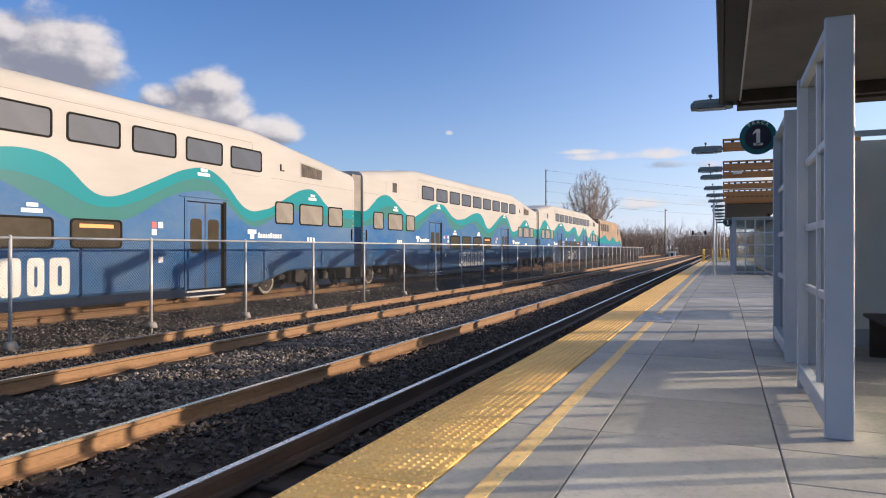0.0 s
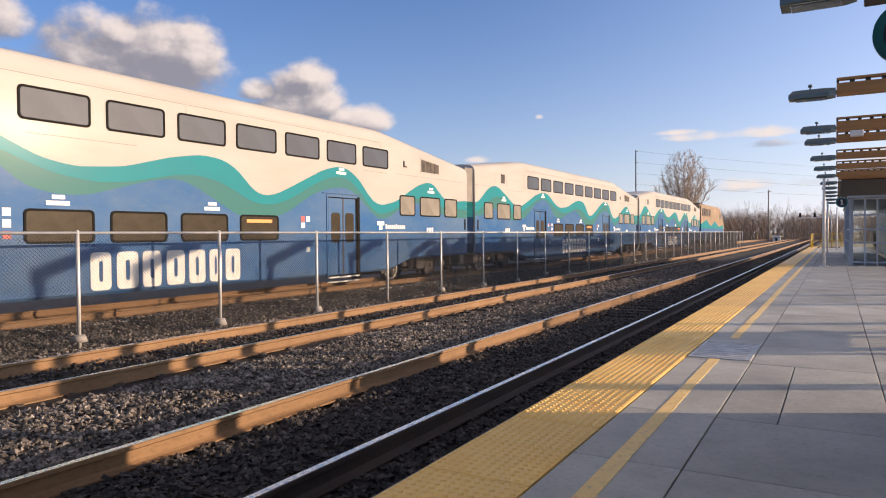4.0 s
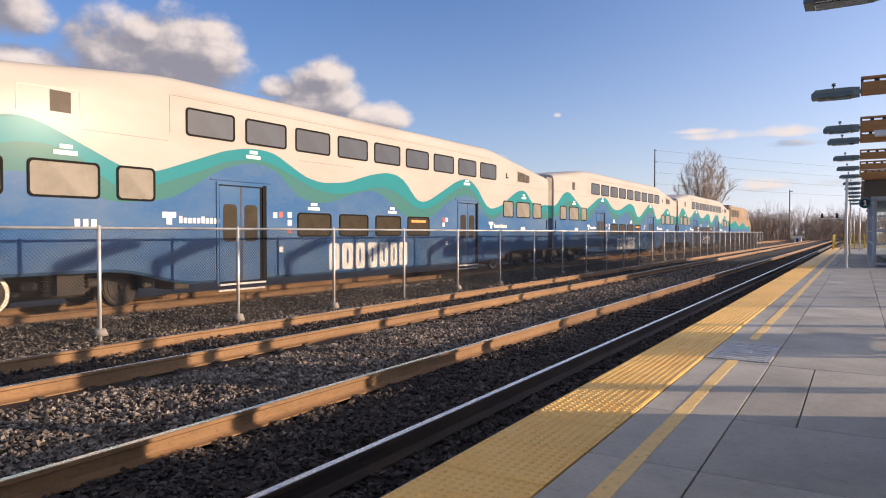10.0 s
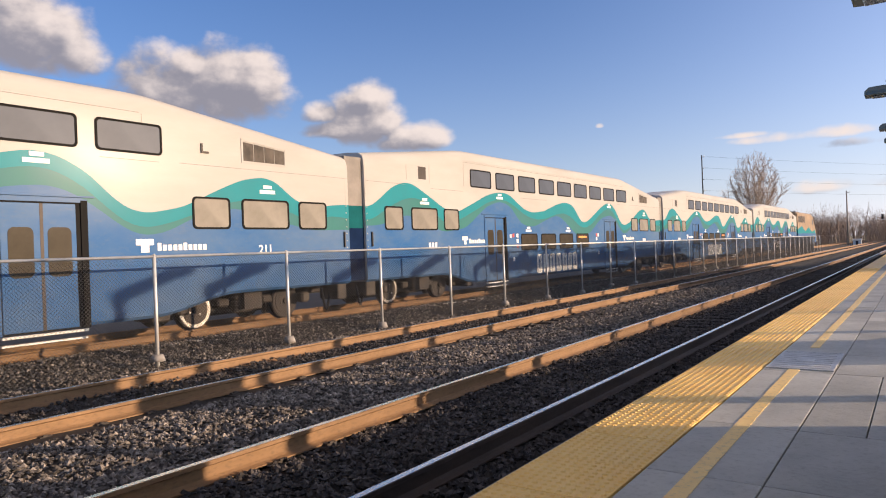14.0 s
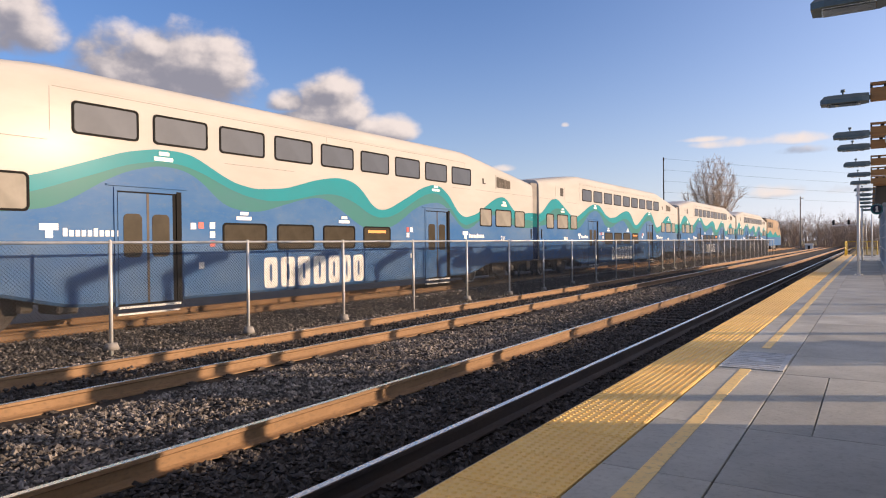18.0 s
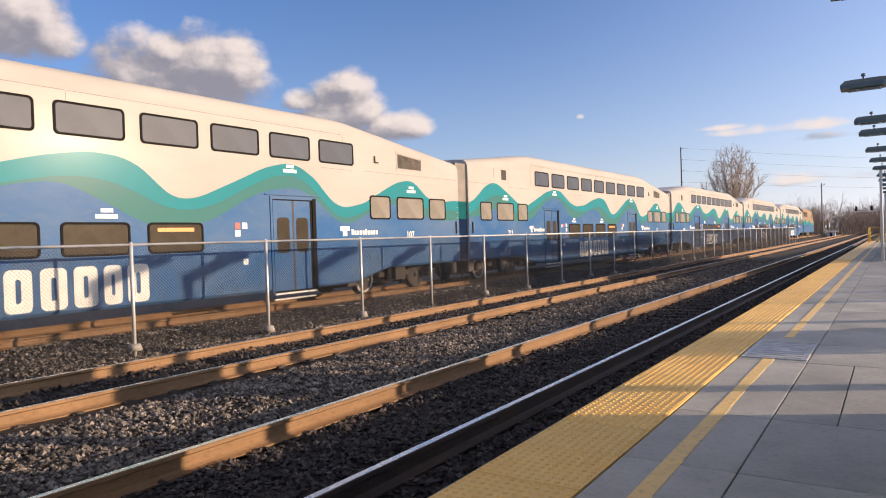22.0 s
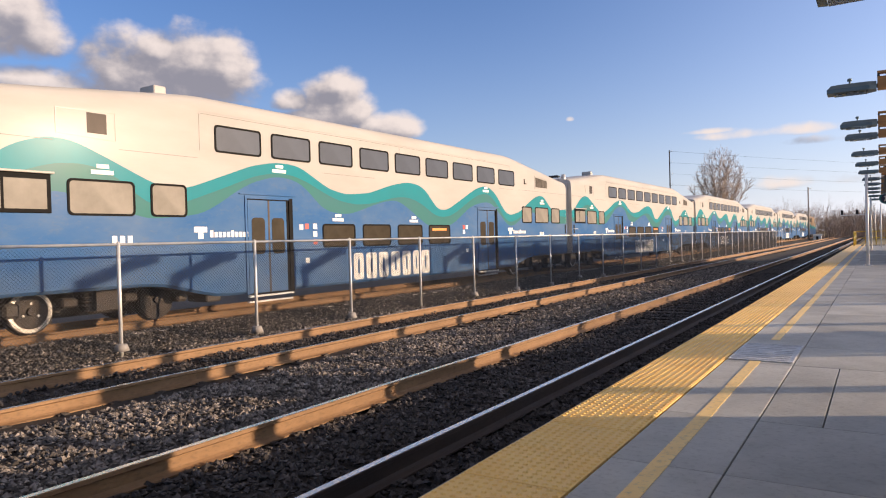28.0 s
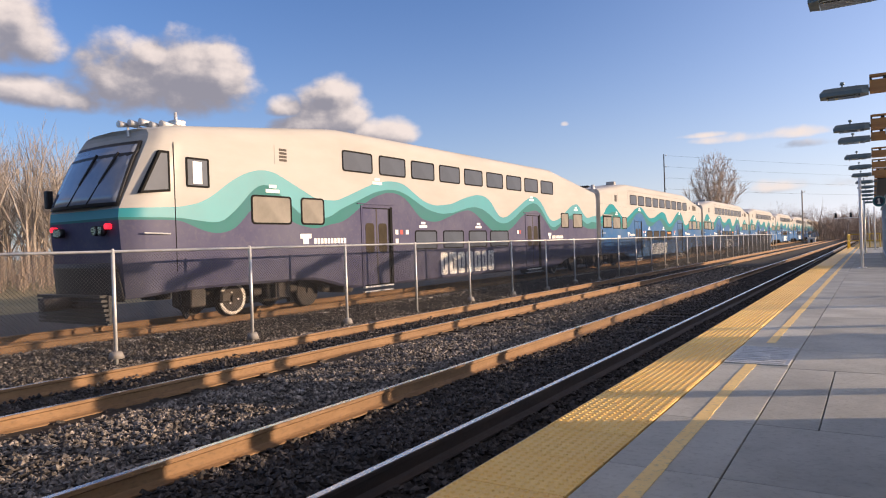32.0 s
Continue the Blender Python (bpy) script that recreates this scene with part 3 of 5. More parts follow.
scatter_stones("oily_stones", "crushed stones bedding the ties, darkened for the shade between the rails", "oily", 6,
               ((-2.36, -1.08, 0.5, 12, 9000), (-2.36, -1.08, 12, 30, 4500), (-0.86, -0.02, 0.5, 14, 5500), (-0.86, -0.02, 14, 30, 2500), (-2.36, -1.08, -6, 0.5, 2500), (-6.62, -5.34, 2, 18, 6500), (-6.62, -5.34, 18, 40, 3500), (-6.6, -5.4, -9, 2, 1500)), 0.028)

# ---------- platform ----------
platform = solid("platform", B(0.02, 4.6, -14, 66, -0.95, -0.03), "joint", "long concrete station platform slab", "platform", kind="structure")
part("platform_edge", B(-0.015, 0.045, -14, 66, -0.28, -0.006, bevel=0.006), "kerb", platform, "thin concrete platform nosing")
GAP = 0.004
paver_meshes = {}


def paver(x0, x1, y0, y1):
    key = (round(x1 - x0, 3), round(y1 - y0, 3))
    if key not in paver_meshes:
        paver_meshes[key] = mesh_of("paving_slab", B(GAP, key[0] - GAP, GAP, key[1] - GAP, -0.04, 0.0, bevel=0.004), "concrete")
    part("paving_slab", paver_meshes[key], None, platform, at=(x0, y0, random.uniform(-0.0015, 0.001)))


for i in range(-3, 17):                                  # long and short slabs by turns, one of them split
    y = 3.74 + 3.36 * i
    for u0, u1 in ((0.615, 1.222), (1.222, 2.25)):
        paver(u0, u1, y, y + 1.18)
    paver(0.615, 1.222, y + 1.18, y + 3.36)
    for u0, u1 in ((1.222, 1.6), (1.6, 2.25)) if i == 0 else ((1.222, 2.25),):
        paver(u0, u1, y + 1.18, y + 3.36)
for i in range(44):
    paver(2.25, 3.9, -6.4 + 0.617 * i, -6.4 + 0.617 * (i + 1))
for i in range(20):
    paver(2.25, 3.9, 20.748 + 2.26 * i, 20.748 + 2.26 * (i + 1))


def tactile_mesh(domes):
    bm = B(0.004, 0.604, 0.006, 0.5795, -0.03, 0.004, bevel=0.003)
    if domes:
        for i in range(11):
            for j in range(10):
                x, y = 0.028 + 0.055 * i, 0.035 + 0.0575 * j
                a = [bm.verts.new((x + 0.0185 * math.cos(k * math.pi / 3), y + 0.0185 * math.sin(k * math.pi / 3), 0.004)) for k in range(6)]
                b = [bm.verts.new((x + 0.011 * math.cos(k * math.pi / 3), y + 0.011 * math.sin(k * math.pi / 3), 0.012)) for k in range(6)]
                bm.faces.new(b)
                for k in range(6):
                    bm.faces.new((a[k], a[(k + 1) % 6], b[(k + 1) % 6], b[k]))
    return mesh_of("tactile_tile", bm, "tactile")


strip = thing("tactile_strip", "yellow domed tactile warning tiles along the platform edge", "tactile paving", kind="structure")
tm_near, tm_far = tactile_mesh(True), tactile_mesh(False)
for i in range(124):
    y = -6.24 + 0.5855 * i
    part("tactile_tile", tm_near if -3.6 < y < 30 else tm_far, None, strip, at=(0.003, y, random.uniform(-0.002, 0.001)))

line = bmesh.new()
rng = random.Random(3)
y = -7.0
while y < 66:
    dy = rng.choice((0.9, 1.3, 0.5))
    if not 7.15 < y < 8.35:
        y2 = min(y + dy, 7.2) if y < 7.2 else y + dy
        box(line, 0.838 + rng.uniform(-0.006, 0.006), 0.934 + rng.uniform(-0.006, 0.006), y, y2 - 0.004, 0.001, 0.004)
    y += dy
solid("waiting_line", line, "yellow", "worn painted yellow waiting line on the paving", "painted line", kind="structure")
hatch = thing("access_hatch", "grey galvanised access hatch set into the paving", "hatch", at=(0.63, 7.21, 0))
part("cover", B(0, 0.58, 0, 1.11, -0.01, 0.006, bevel=0.004), "plate", hatch)
part("hatch_frame", ring_x([(0, 0), (1, 0), (1, 1), (0, 1)], [(0.03, 0.03), (0.97, 0.03), (0.97, 0.97), (0.03, 0.97)], 0.0, 0.01), "plate", hatch).matrix_basis = Matrix(((0, 0.58, 0, 0), (0, 0, 1.11, 0), (1, 0, 0, 0), (0, 0, 0, 1)))
for i in range(9):
    part("tread_rib", B(0.05, 0.53, 0.08 + 0.115 * i, 0.10 + 0.115 * i, 0.005, 0.010, bevel=0.002), "plate", hatch)
part("lift_plate", B(0.2, 0.36, 0.45, 0.65, 0.004, 0.011, bevel=0.003), "plate", hatch)

# ---------- fences ----------


def wire_fence(label, x, y0, n, pitch, base, top, r, material, feet, meshed):
    f = thing("wire_fence", label, "fence", group="fences between the tracks")
    pm = mesh_of("post", T((0, 0, base), (0, 0, top), r, seg=10), material)
    cm = mesh_of("cap", T((0, 0, top), (0, 0, top + 0.03), r * 1.15, r * 0.4, seg=10), material)
    fm = mesh_of("foot", T((0, 0, base - 0.05), (0, 0, base + 0.11), 0.14, 0.095, seg=10), "kerb")
    for i in range(n):
        ob = part("post", pm, None, f, at=(x, y0 + pitch * i, 0))
        part("cap", cm, None, ob)
        if feet:
            ft = part("foot", fm, None, ob, "rough concrete footing" if i == 0 else "")
            ft.location.z = random.uniform(-0.03, 0.01)
            ft.scale = (1, 1, random.uniform(0.7, 1.2))
    part("top_rail", T((x + r * 0.2, y0, top - 0.02), (x + r * 0.2, y0 + pitch * (n - 1), top - 0.02), r * 0.75, seg=8), material, f)
    if meshed:
        bm = bmesh.new()
        h, d, w = top - base - 0.06, 0.064, 0.0038
        z0 = base + 0.04
        length = pitch * (n - 1)
        for s in (-1, 1):
            for i in range(int((length + h) / d)):
                ya = i * d - (h if s > 0 else 0)
                yb = ya + s * h if s > 0 else ya - h
                p, q = Vector((x, y0 + ya, z0)), Vector((x, y0 + yb, z0 + h))
                if not (y0 <= p.y <= y0 + length and y0 <= q.y <= y0 + length):
                    continue
                if p.y > 95:
                    continue
                vs = []
                for e in (p, q):
                    vs.append([bm.verts.new(e + Vector((w * math.cos(a), w * math.sin(a) * 1.4, 0))) for a in (0, 2.094, 4.189)])
                for k in range(3):
                    bm.faces.new((vs[0][k], vs[0][(k + 1) % 3], vs[1][(k + 1) % 3], vs[1][k]))
        tagged(part("wire_mesh", bm, "meshwire", f, "grey diamond chain-link wire"), kind="stuff")
    return f


wire_fence("galvanised steel chain-link fence between the tracks", -9.15, 6.865 - 4 * 3.05, 36, 3.05, -0.61, 1.364, 0.033, "steel", True, True)

# ---------- train ----------
PITCH, SIDE = 25.91, 1.49
TRACK3 = -11.88
TOP_EDGE = [(0.05, 2.53), (0.33, 2.57), (0.8, 2.86), (1.2, 3.13), (1.75, 3.3), (2.2, 3.27), (2.9, 2.98), (3.8, 2.58), (4.33, 2.47), (4.75, 2.56), (5.62, 2.86), (6.4, 3.13), (7.1, 3.26), (7.65, 3.26),
            (8.0, 3.2), (8.5, 2.96), (9.05, 2.71), (9.7, 2.6), (10.7, 2.68), (11.8, 2.97), (12.6, 3.1), (13.2, 3.06), (13.65, 2.88), (13.95, 2.6), (14.25, 2.34), (14.6, 2.27), (15.0, 2.34),
            (16.1, 2.79), (16.8, 3.09), (17.5, 3.25), (17.95, 3.19), (18.5, 2.9), (18.85, 2.54), (19.2, 2.28), (19.6, 2.2), (20.4, 2.35), (21.3, 2.76), (21.9, 3.0), (22.5, 3.1), (22.9, 3.0),
            (23.3, 2.68), (23.97, 2.4), (24.6, 2.52), (25.3, 2.56)]
MID_EDGE = [(0.05, 2.17), (0.35, 2.2), (0.95, 2.5), (1.45, 2.71), (1.9, 2.84), (2.4, 2.86), (2.9, 2.74), (3.7, 2.15), (4.3, 2.15), (4.8, 2.3), (5.75, 2.63), (6.43, 2.88), (7.1, 3.01), (7.7, 2.99),
            (8.25, 2.84), (8.8, 2.61), (9.36, 2.43), (10.1, 2.33), (10.8, 2.38), (11.8, 2.58), (12.4, 2.64), (12.95, 2.58), (13.5, 2.4), (14.05, 2.13), (14.5, 2.05), (15, 2.08), (15.6, 2.28),
            (16.4, 2.66), (17, 2.88), (17.5, 2.97), (17.9, 2.92), (18.4, 2.66), (18.83, 2.27), (19.2, 2.0), (19.6, 1.91), (20.2, 2.05), (20.8, 2.26), (21.6, 2.5), (22.35, 2.58), (23, 2.4),
            (23.9, 2.1), (24.6, 2.25), (25.3, 2.2)]
LOW_EDGE = [(0.05, 2.02), (0.5, 2.02), (1.16, 2.15), (1.88, 2.36), (2.8, 2.1), (3.69, 1.85), (4.5, 1.92), (4.95, 1.98), (5.4, 2.19), (5.9, 2.5), (6.4, 2.74), (7.1, 2.92), (7.6, 2.9), (7.95, 2.8),
            (8.25, 2.62), (8.5, 2.39), (8.8, 2.17), (9.35, 2.06), (9.9, 2.07), (10.65, 2.27), (11.3, 2.44), (11.9, 2.52), (12.25, 2.46), (12.9, 2.16), (13.3, 1.95), (13.7, 1.76), (14.1, 1.69),
            (14.7, 1.73), (15.2, 1.82), (15.65, 2.02), (16.15, 2.3), (16.65, 2.5), (17.2, 2.61), (17.75, 2.66), (18.15, 2.56), (18.6, 2.3), (19, 2.0), (19.35, 1.8), (19.7, 1.77), (20.1, 1.87),
            (20.55, 2.1), (21.5, 2.36), (22.3, 2.3), (23.1, 2.05), (24, 1.88), (25.3, 1.9)]
ROOF = [(-3, 3.95), (0.05, 4.07), (4.9, 4.61), (19.6, 4.61), (25.3, 3.88), (28, 3.82)]
FLOOR = [(-3, 0.30), (0.05, 0.5), (3.9, 0.5), (5.3, 0.15), (20.0, 0.15), (21.4, 0.5), (25.3, 0.5), (28, 0.5)]


def curve_at(pts, us, soft=0.0):
    p = np.array(pts)
    fine = np.arange(p[0, 0] - 1, p[-1, 0] + 1, 0.05)
    v = np.interp(fine, p[:, 0], p[:, 1])
    if soft:
        k = np.exp(-0.5 * (np.arange(-20, 21) * 0.05 / soft) ** 2)
        v = np.convolve(np.pad(v, 20, mode="edge"), k / k.sum(), mode="valid")
    return np.interp(us, fine, v)


def car_body(u0, u1, curves, nose=None):
    """The shell as a loft along the car, with the painted bands as strips of its sides: white, teal, green, lower colour, roof, underside."""
    us = np.arange(u0, u1 + 0.001, (u1 - u0) / round((u1 - u0) / 0.15))
    zt, zm, zl = (curve_at(c, us, 0.14) for c in curves)
    zr, zb = curve_at(ROOF, us, 0.25), curve_at(FLOOR, us, 0.25)
    bm = bmesh.new()
    rows = []
    for i, u in enumerate(us):
        r, b = zr[i], zb[i]
        sh = [(SIDE, r - 0.46), (SIDE - 0.012, r - 0.28), (SIDE - 0.06, r - 0.15), (SIDE - 0.18, r - 0.06), (SIDE - 0.6, r - 0.015), (0, r)]
        half = [(SIDE - 0.06, b), (SIDE, b + 0.06), (SIDE, zl[i]), (SIDE, zm[i]), (SIDE, zt[i]), *sh]
        pts = half + [(-x, z) for x, z in half[-2::-1]]
        if nose:
            pts = [nose(u, x, z) for x, z in pts]
        else:
            pts = [(x, u, z) for x, z in pts]
        rows.append([bm.verts.new(p) for p in pts])
    kinds = [3, 3, 2, 1, 0, 0, 0, 0, 4, 4]
    kinds = kinds + kinds[::-1] + [5]
    for a, b in zip(rows, rows[1:]):
        for i in range(len(a)):
            j = (i + 1) % len(a)
            f = bm.faces.new((a[i], b[i], b[j], a[j]))
            f.material_index = kinds[i] if i < len(kinds) else 5
            f.smooth = True
    last = len(rows[0]) - 1
    for row, painted in ((rows[0], nose is not None), (rows[-1], False)):
        for i in range(last // 2):
            ring = [row[i], row[i + 1], row[last - i - 1], row[last - i]]
            f = bm.faces.new(ring if i + 1 < last - i - 1 else ring[:2] + ring[3:])
            f.material_index = kinds[i] if painted else 4
    bmesh.ops.recalc_face_normals(bm, faces=bm.faces[:])
    for e in bm.edges:
        if len(e.link_faces) == 2 and e.calc_face_angle() > 0.7:
            e.smooth = False
    return bm


frame_cache = {}


def car_window(car, u0, u1, z0, z1, r=0.09, glass="glass", side=1, label=""):
    """A gasketed pane with its rubber frame; the meshes are shared between windows of one size."""
    key = (round(u1 - u0, 2), round(z1 - z0, 2), r, glass, side)
    if key not in frame_cache:
        w, h = key[0], key[1]
        o = rounded(w + 0.02, h + 0.02, r)
        i = rounded(w - 0.065, h - 0.065, r - 0.025)
        frame_cache[key] = (mesh_of("window_frame", ring_x(o, i, -0.012, side * 0.016), "rubber"), mesh_of("pane", slab_x(rounded(w - 0.05, h - 0.05, r - 0.02), -0.01, side * 0.006), glass))
    fr, pn = frame_cache[key]
    ob = part("window", pn, None, car, label, at=(side * SIDE, (u0 + u1) / 2, (z0 + z1) / 2))
    part("window_frame", fr, None, ob)


def car_door(car, u0, u1, z0, z1, leaf, side=1):
    w = u1 - u0
    x = side * SIDE
    d = part("door", ring_x([(u0 - 0.06, z0), (u1 + 0.08, z0), (u1 + 0.08, z1 + 0.06), (u0 - 0.06, z1 + 0.06)], [(u0, z0), (u1, z0), (u1, z1), (u0, z1)], -0.004 * side + x, x + side * 0.02), leaf, car, "two-leaf sliding door with tall windows")
    # flat black backing; the body has no opening behind the leaves
    part("door_recess", B(*sorted((x - side * 0.06, x + side * 0.003)), u0, u1, z0, z1), "rubber", d, "flat black backing behind the door leaves")
    for s in (0, 1):
        a, b = u0 + 0.02 + s * (w / 2 - 0.03), u0 + w / 2 - 0.04 + s * (w / 2 - 0.08)
        lf = part("door_leaf", B(*sorted((x - side * 0.02, x + side * 0.010)), a, b, z0 + 0.03, z1 - 0.03, bevel=0.006), leaf, d)
        c = (a + b) / 2
        part("door_window", slab_x(shift(rounded(0.40, 0.86, 0.1), c, z0 + 1.37), x + side * 0.004, x + side * 0.016), "doorglass", lf, "tall narrow tinted pane")
    part("centre_seal", B(*sorted((x, x + side * 0.014)), u0 + w / 2 - 0.045, u0 + w / 2 + 0.01, z0 + 0.02, z1 - 0.03), "dark", d)
    # proud black strip stands in for the shade of a recessed jamb
    part("jamb", B(*sorted((x - side * 0.01, x + side * 0.024)), u1 - 0.035, u1 + 0.085, z0, z1 + 0.04), "rubber", d, "dark strip standing in for the shaded door edge")
    part("step", B(*sorted((x - side * 0.02, x + side * 0.06)), u0 - 0.02, u1 + 0.02, z0 - 0.06, z0 - 0.015, bevel=0.006), "signwhite", d, "pale worn step edge")
    part("lower_step", B(*sorted((x - side * 0.05, x + side * 0.03)), u0 - 0.02, u1 + 0.02, z0 - 0.19, z0 - 0.15, bevel=0.006), "steel", d)
    part("drip_rail", B(*sorted((x, x + side * 0.03)), u0 - 0.22, u1 + 0.22, z1 + 0.09, z1 + 0.12, bevel=0.005), "white" if leaf == "white" else leaf, d)


def mark(car, name, u0, u1, z0, z1, material, thick=0.006, label=""):
    part(name, B(SIDE - 0.004, SIDE + thick, u0, u1, z0, z1), material, car, label)


LETTERS = [(9.95, 10.38), (10.50, 10.98), (11.08, 11.53), (11.66, 12.12), (12.24, 12.68), (12.80, 13.16), (13.27, 13.72)]


def livery_word(car, z0=0.24, z1=0.98):
    """The service name as a row of seven plain white shapes."""
    for i, (a, b) in enumerate(LETTERS):
        w, h, c, m = b - a, z1 - z0, (a + b) / 2, (z0 + z1) / 2
        bm = ring_x(shift(rounded(w, h, 0.10), c, m), shift(rounded(w * 0.2, h * 0.55, 0.04), c, m), SIDE - 0.004, SIDE + 0.006)
        part("white_block", bm, "signwhite", car, "plain white block of the painted service name" if i == 0 else "")


def bogie(car, u):
    """An inside-framed two-axle truck: cranked side beam, coil springs, brake units and hangers."""
    beam = [(u - 1.85, 0.22), (u - 1.05, 0.20), (u - 0.6, 0.06), (u + 0.6, 0.06), (u + 1.05, 0.20), (u + 1.85, 0.22), (u + 1.85, 0.40), (u + 1.0, 0.42), (u + 0.55, 0.30), (u - 0.55, 0.30), (u - 1.0, 0.42), (u - 1.85, 0.40)]
    bg = part("bogie", slab_x(beam, 0.40, 0.58), "under", car, "dark dusty steel bogie frame")
    bm = B(-1.2, 1.2, u - 0.25, u + 0.25, 0.1, 0.5)
    box(bm, -0.55, 0.39, u - 1.95, u + 1.95, -0.04, 0.48, bevel=0.05)
    for s in (-1, 1):
        box(bm, 0.45, 0.62, u + s * 1.28 - 0.16, u + s * 1.28 + 0.16, 0.02, 0.34, bevel=0.03)
        box(bm, 0.5, 0.64, u + s * 0.85 - 0.05, u + s * 0.85 + 0.05, -0.1, 0.3)
        box(bm, 0.62, 0.96, u + s * 0.62 - 0.16, u + s * 0.62 + 0.16, 0.18, 0.36, bevel=0.04)
        tube(bm, (0.72, u + s * 0.62, 0.26), (0.72, u + s * 0.95, 0.24), 0.05, seg=8)
    part("bolster", bm, "under", bg)
    for s in (-1, 1):
        bm = bmesh.new()
        for k in range(5):
            tube(bm, (0.95, u + s * 0.28, 0.07 + 0.085 * k), (0.95, u + s * 0.28, 0.12 + 0.085 * k), 0.125, 0.125, seg=12)
            tube(bm, (0.95, u + s * 0.28, 0.115 + 0.085 * k), (0.95, u + s * 0.28, 0.16 + 0.085 * k), 0.10, 0.10, seg=12)
        part("coil_spring", bm, "dusty", bg)
        part("brake_unit", B(0.86, 1.12, u + s * 1.72 - 0.14, u + s * 1.72 + 0.14, 0.10, 0.36, bevel=0.05), "dusty", bg)
    return bg


def wheel_mesh(s, ring):
    bm = bmesh.new()
    tube(bm, (s * 0.66, 0, 0), (s * 0.70, 0, 0), 0.445, 0.445, seg=28, mi=1)
    tube(bm, (s * 0.70, 0, 0), (s * 0.81, 0, 0), 0.42, 0.41, seg=28, mi=1)
    tube(bm, (s * 0.81, 0, 0), (s * 0.825, 0, 0), 0.395, 0.385, seg=28)
    tube(bm, (s * 0.825, 0, 0), (s * 0.832, 0, 0), 0.315, 0.305, seg=28, mi=1)
    tube(bm, (s * 0.835, 0, 0), (s * 0.88, 0, 0), 0.08, 0.07, seg=12, mi=1)
    for k in range(3):
        a = 2.1 * k + 0.4
        tube(bm, (s * 0.83, 0.15 * math.cos(a), 0.15 * math.sin(a)), (s * 0.85, 0.15 * math.cos(a), 0.15 * math.sin(a)), 0.025, seg=6)
    return mesh_of("wheel", bm, ring, "under")


WHEELS = [wheel_mesh(-1, "wheelrim"), wheel_mesh(1, "wheelrim")]
BRAKED = [wheel_mesh(-1, "under"), wheel_mesh(1, "under")]
AXLE = mesh_of("wheelset", T((-0.7, 0, 0), (0.7, 0, 0), 0.08, seg=12), "wheel")


def wheelset(car, y, worn=False):
    ax = part("wheelset", AXLE, None, car, "brake-dusted wheels on their axle" if worn else "bright-rimmed steel wheels on their axle", at=(0, y, 0.17))
    for w in BRAKED if worn else WHEELS:
        part("wheel", w, None, ax)


AXLES = (1.7, 4.25, 21.05, 23.6)


def underside(car, u0, u1):
    for c in ((AXLES[0] + AXLES[1]) / 2, (AXLES[2] + AXLES[3]) / 2):
        bogie(car, c)
    for i, a in enumerate(AXLES):
        wheelset(car, a, i % 2 == 1)
    for a, b, z in ((5.1, 5.5, 0.05), (19.7, 20.1, 0.05), (0.1, 0.5, 0.1), (24.9, 25.25, 0.1)):
        part("equipment_box", B(0.7, 1.38, a, b, z, 0.5, bevel=0.03), "dusty", car, "dusty brown-grey equipment box")
    for a, b in ((0.0, 0.4), (24.95, 25.35)):
        part("coupler", B(-0.3, 0.3, a, b, 0.25, 0.55, bevel=0.03), "under", car)
    for u in (0.35, 24.95):
        bm = bmesh.new()
        for k in range(6):
            f, g = k / 6, (k + 1) / 6
            tube(bm, (1.05, u - 0.3 * f, 0.4 - 0.55 * math.sin(math.pi * f)), (1.05, u - 0.3 * g, 0.4 - 0.55 * math.sin(math.pi * g)), 0.03, seg=6)
        part("brake_hose", bm, "black", car)


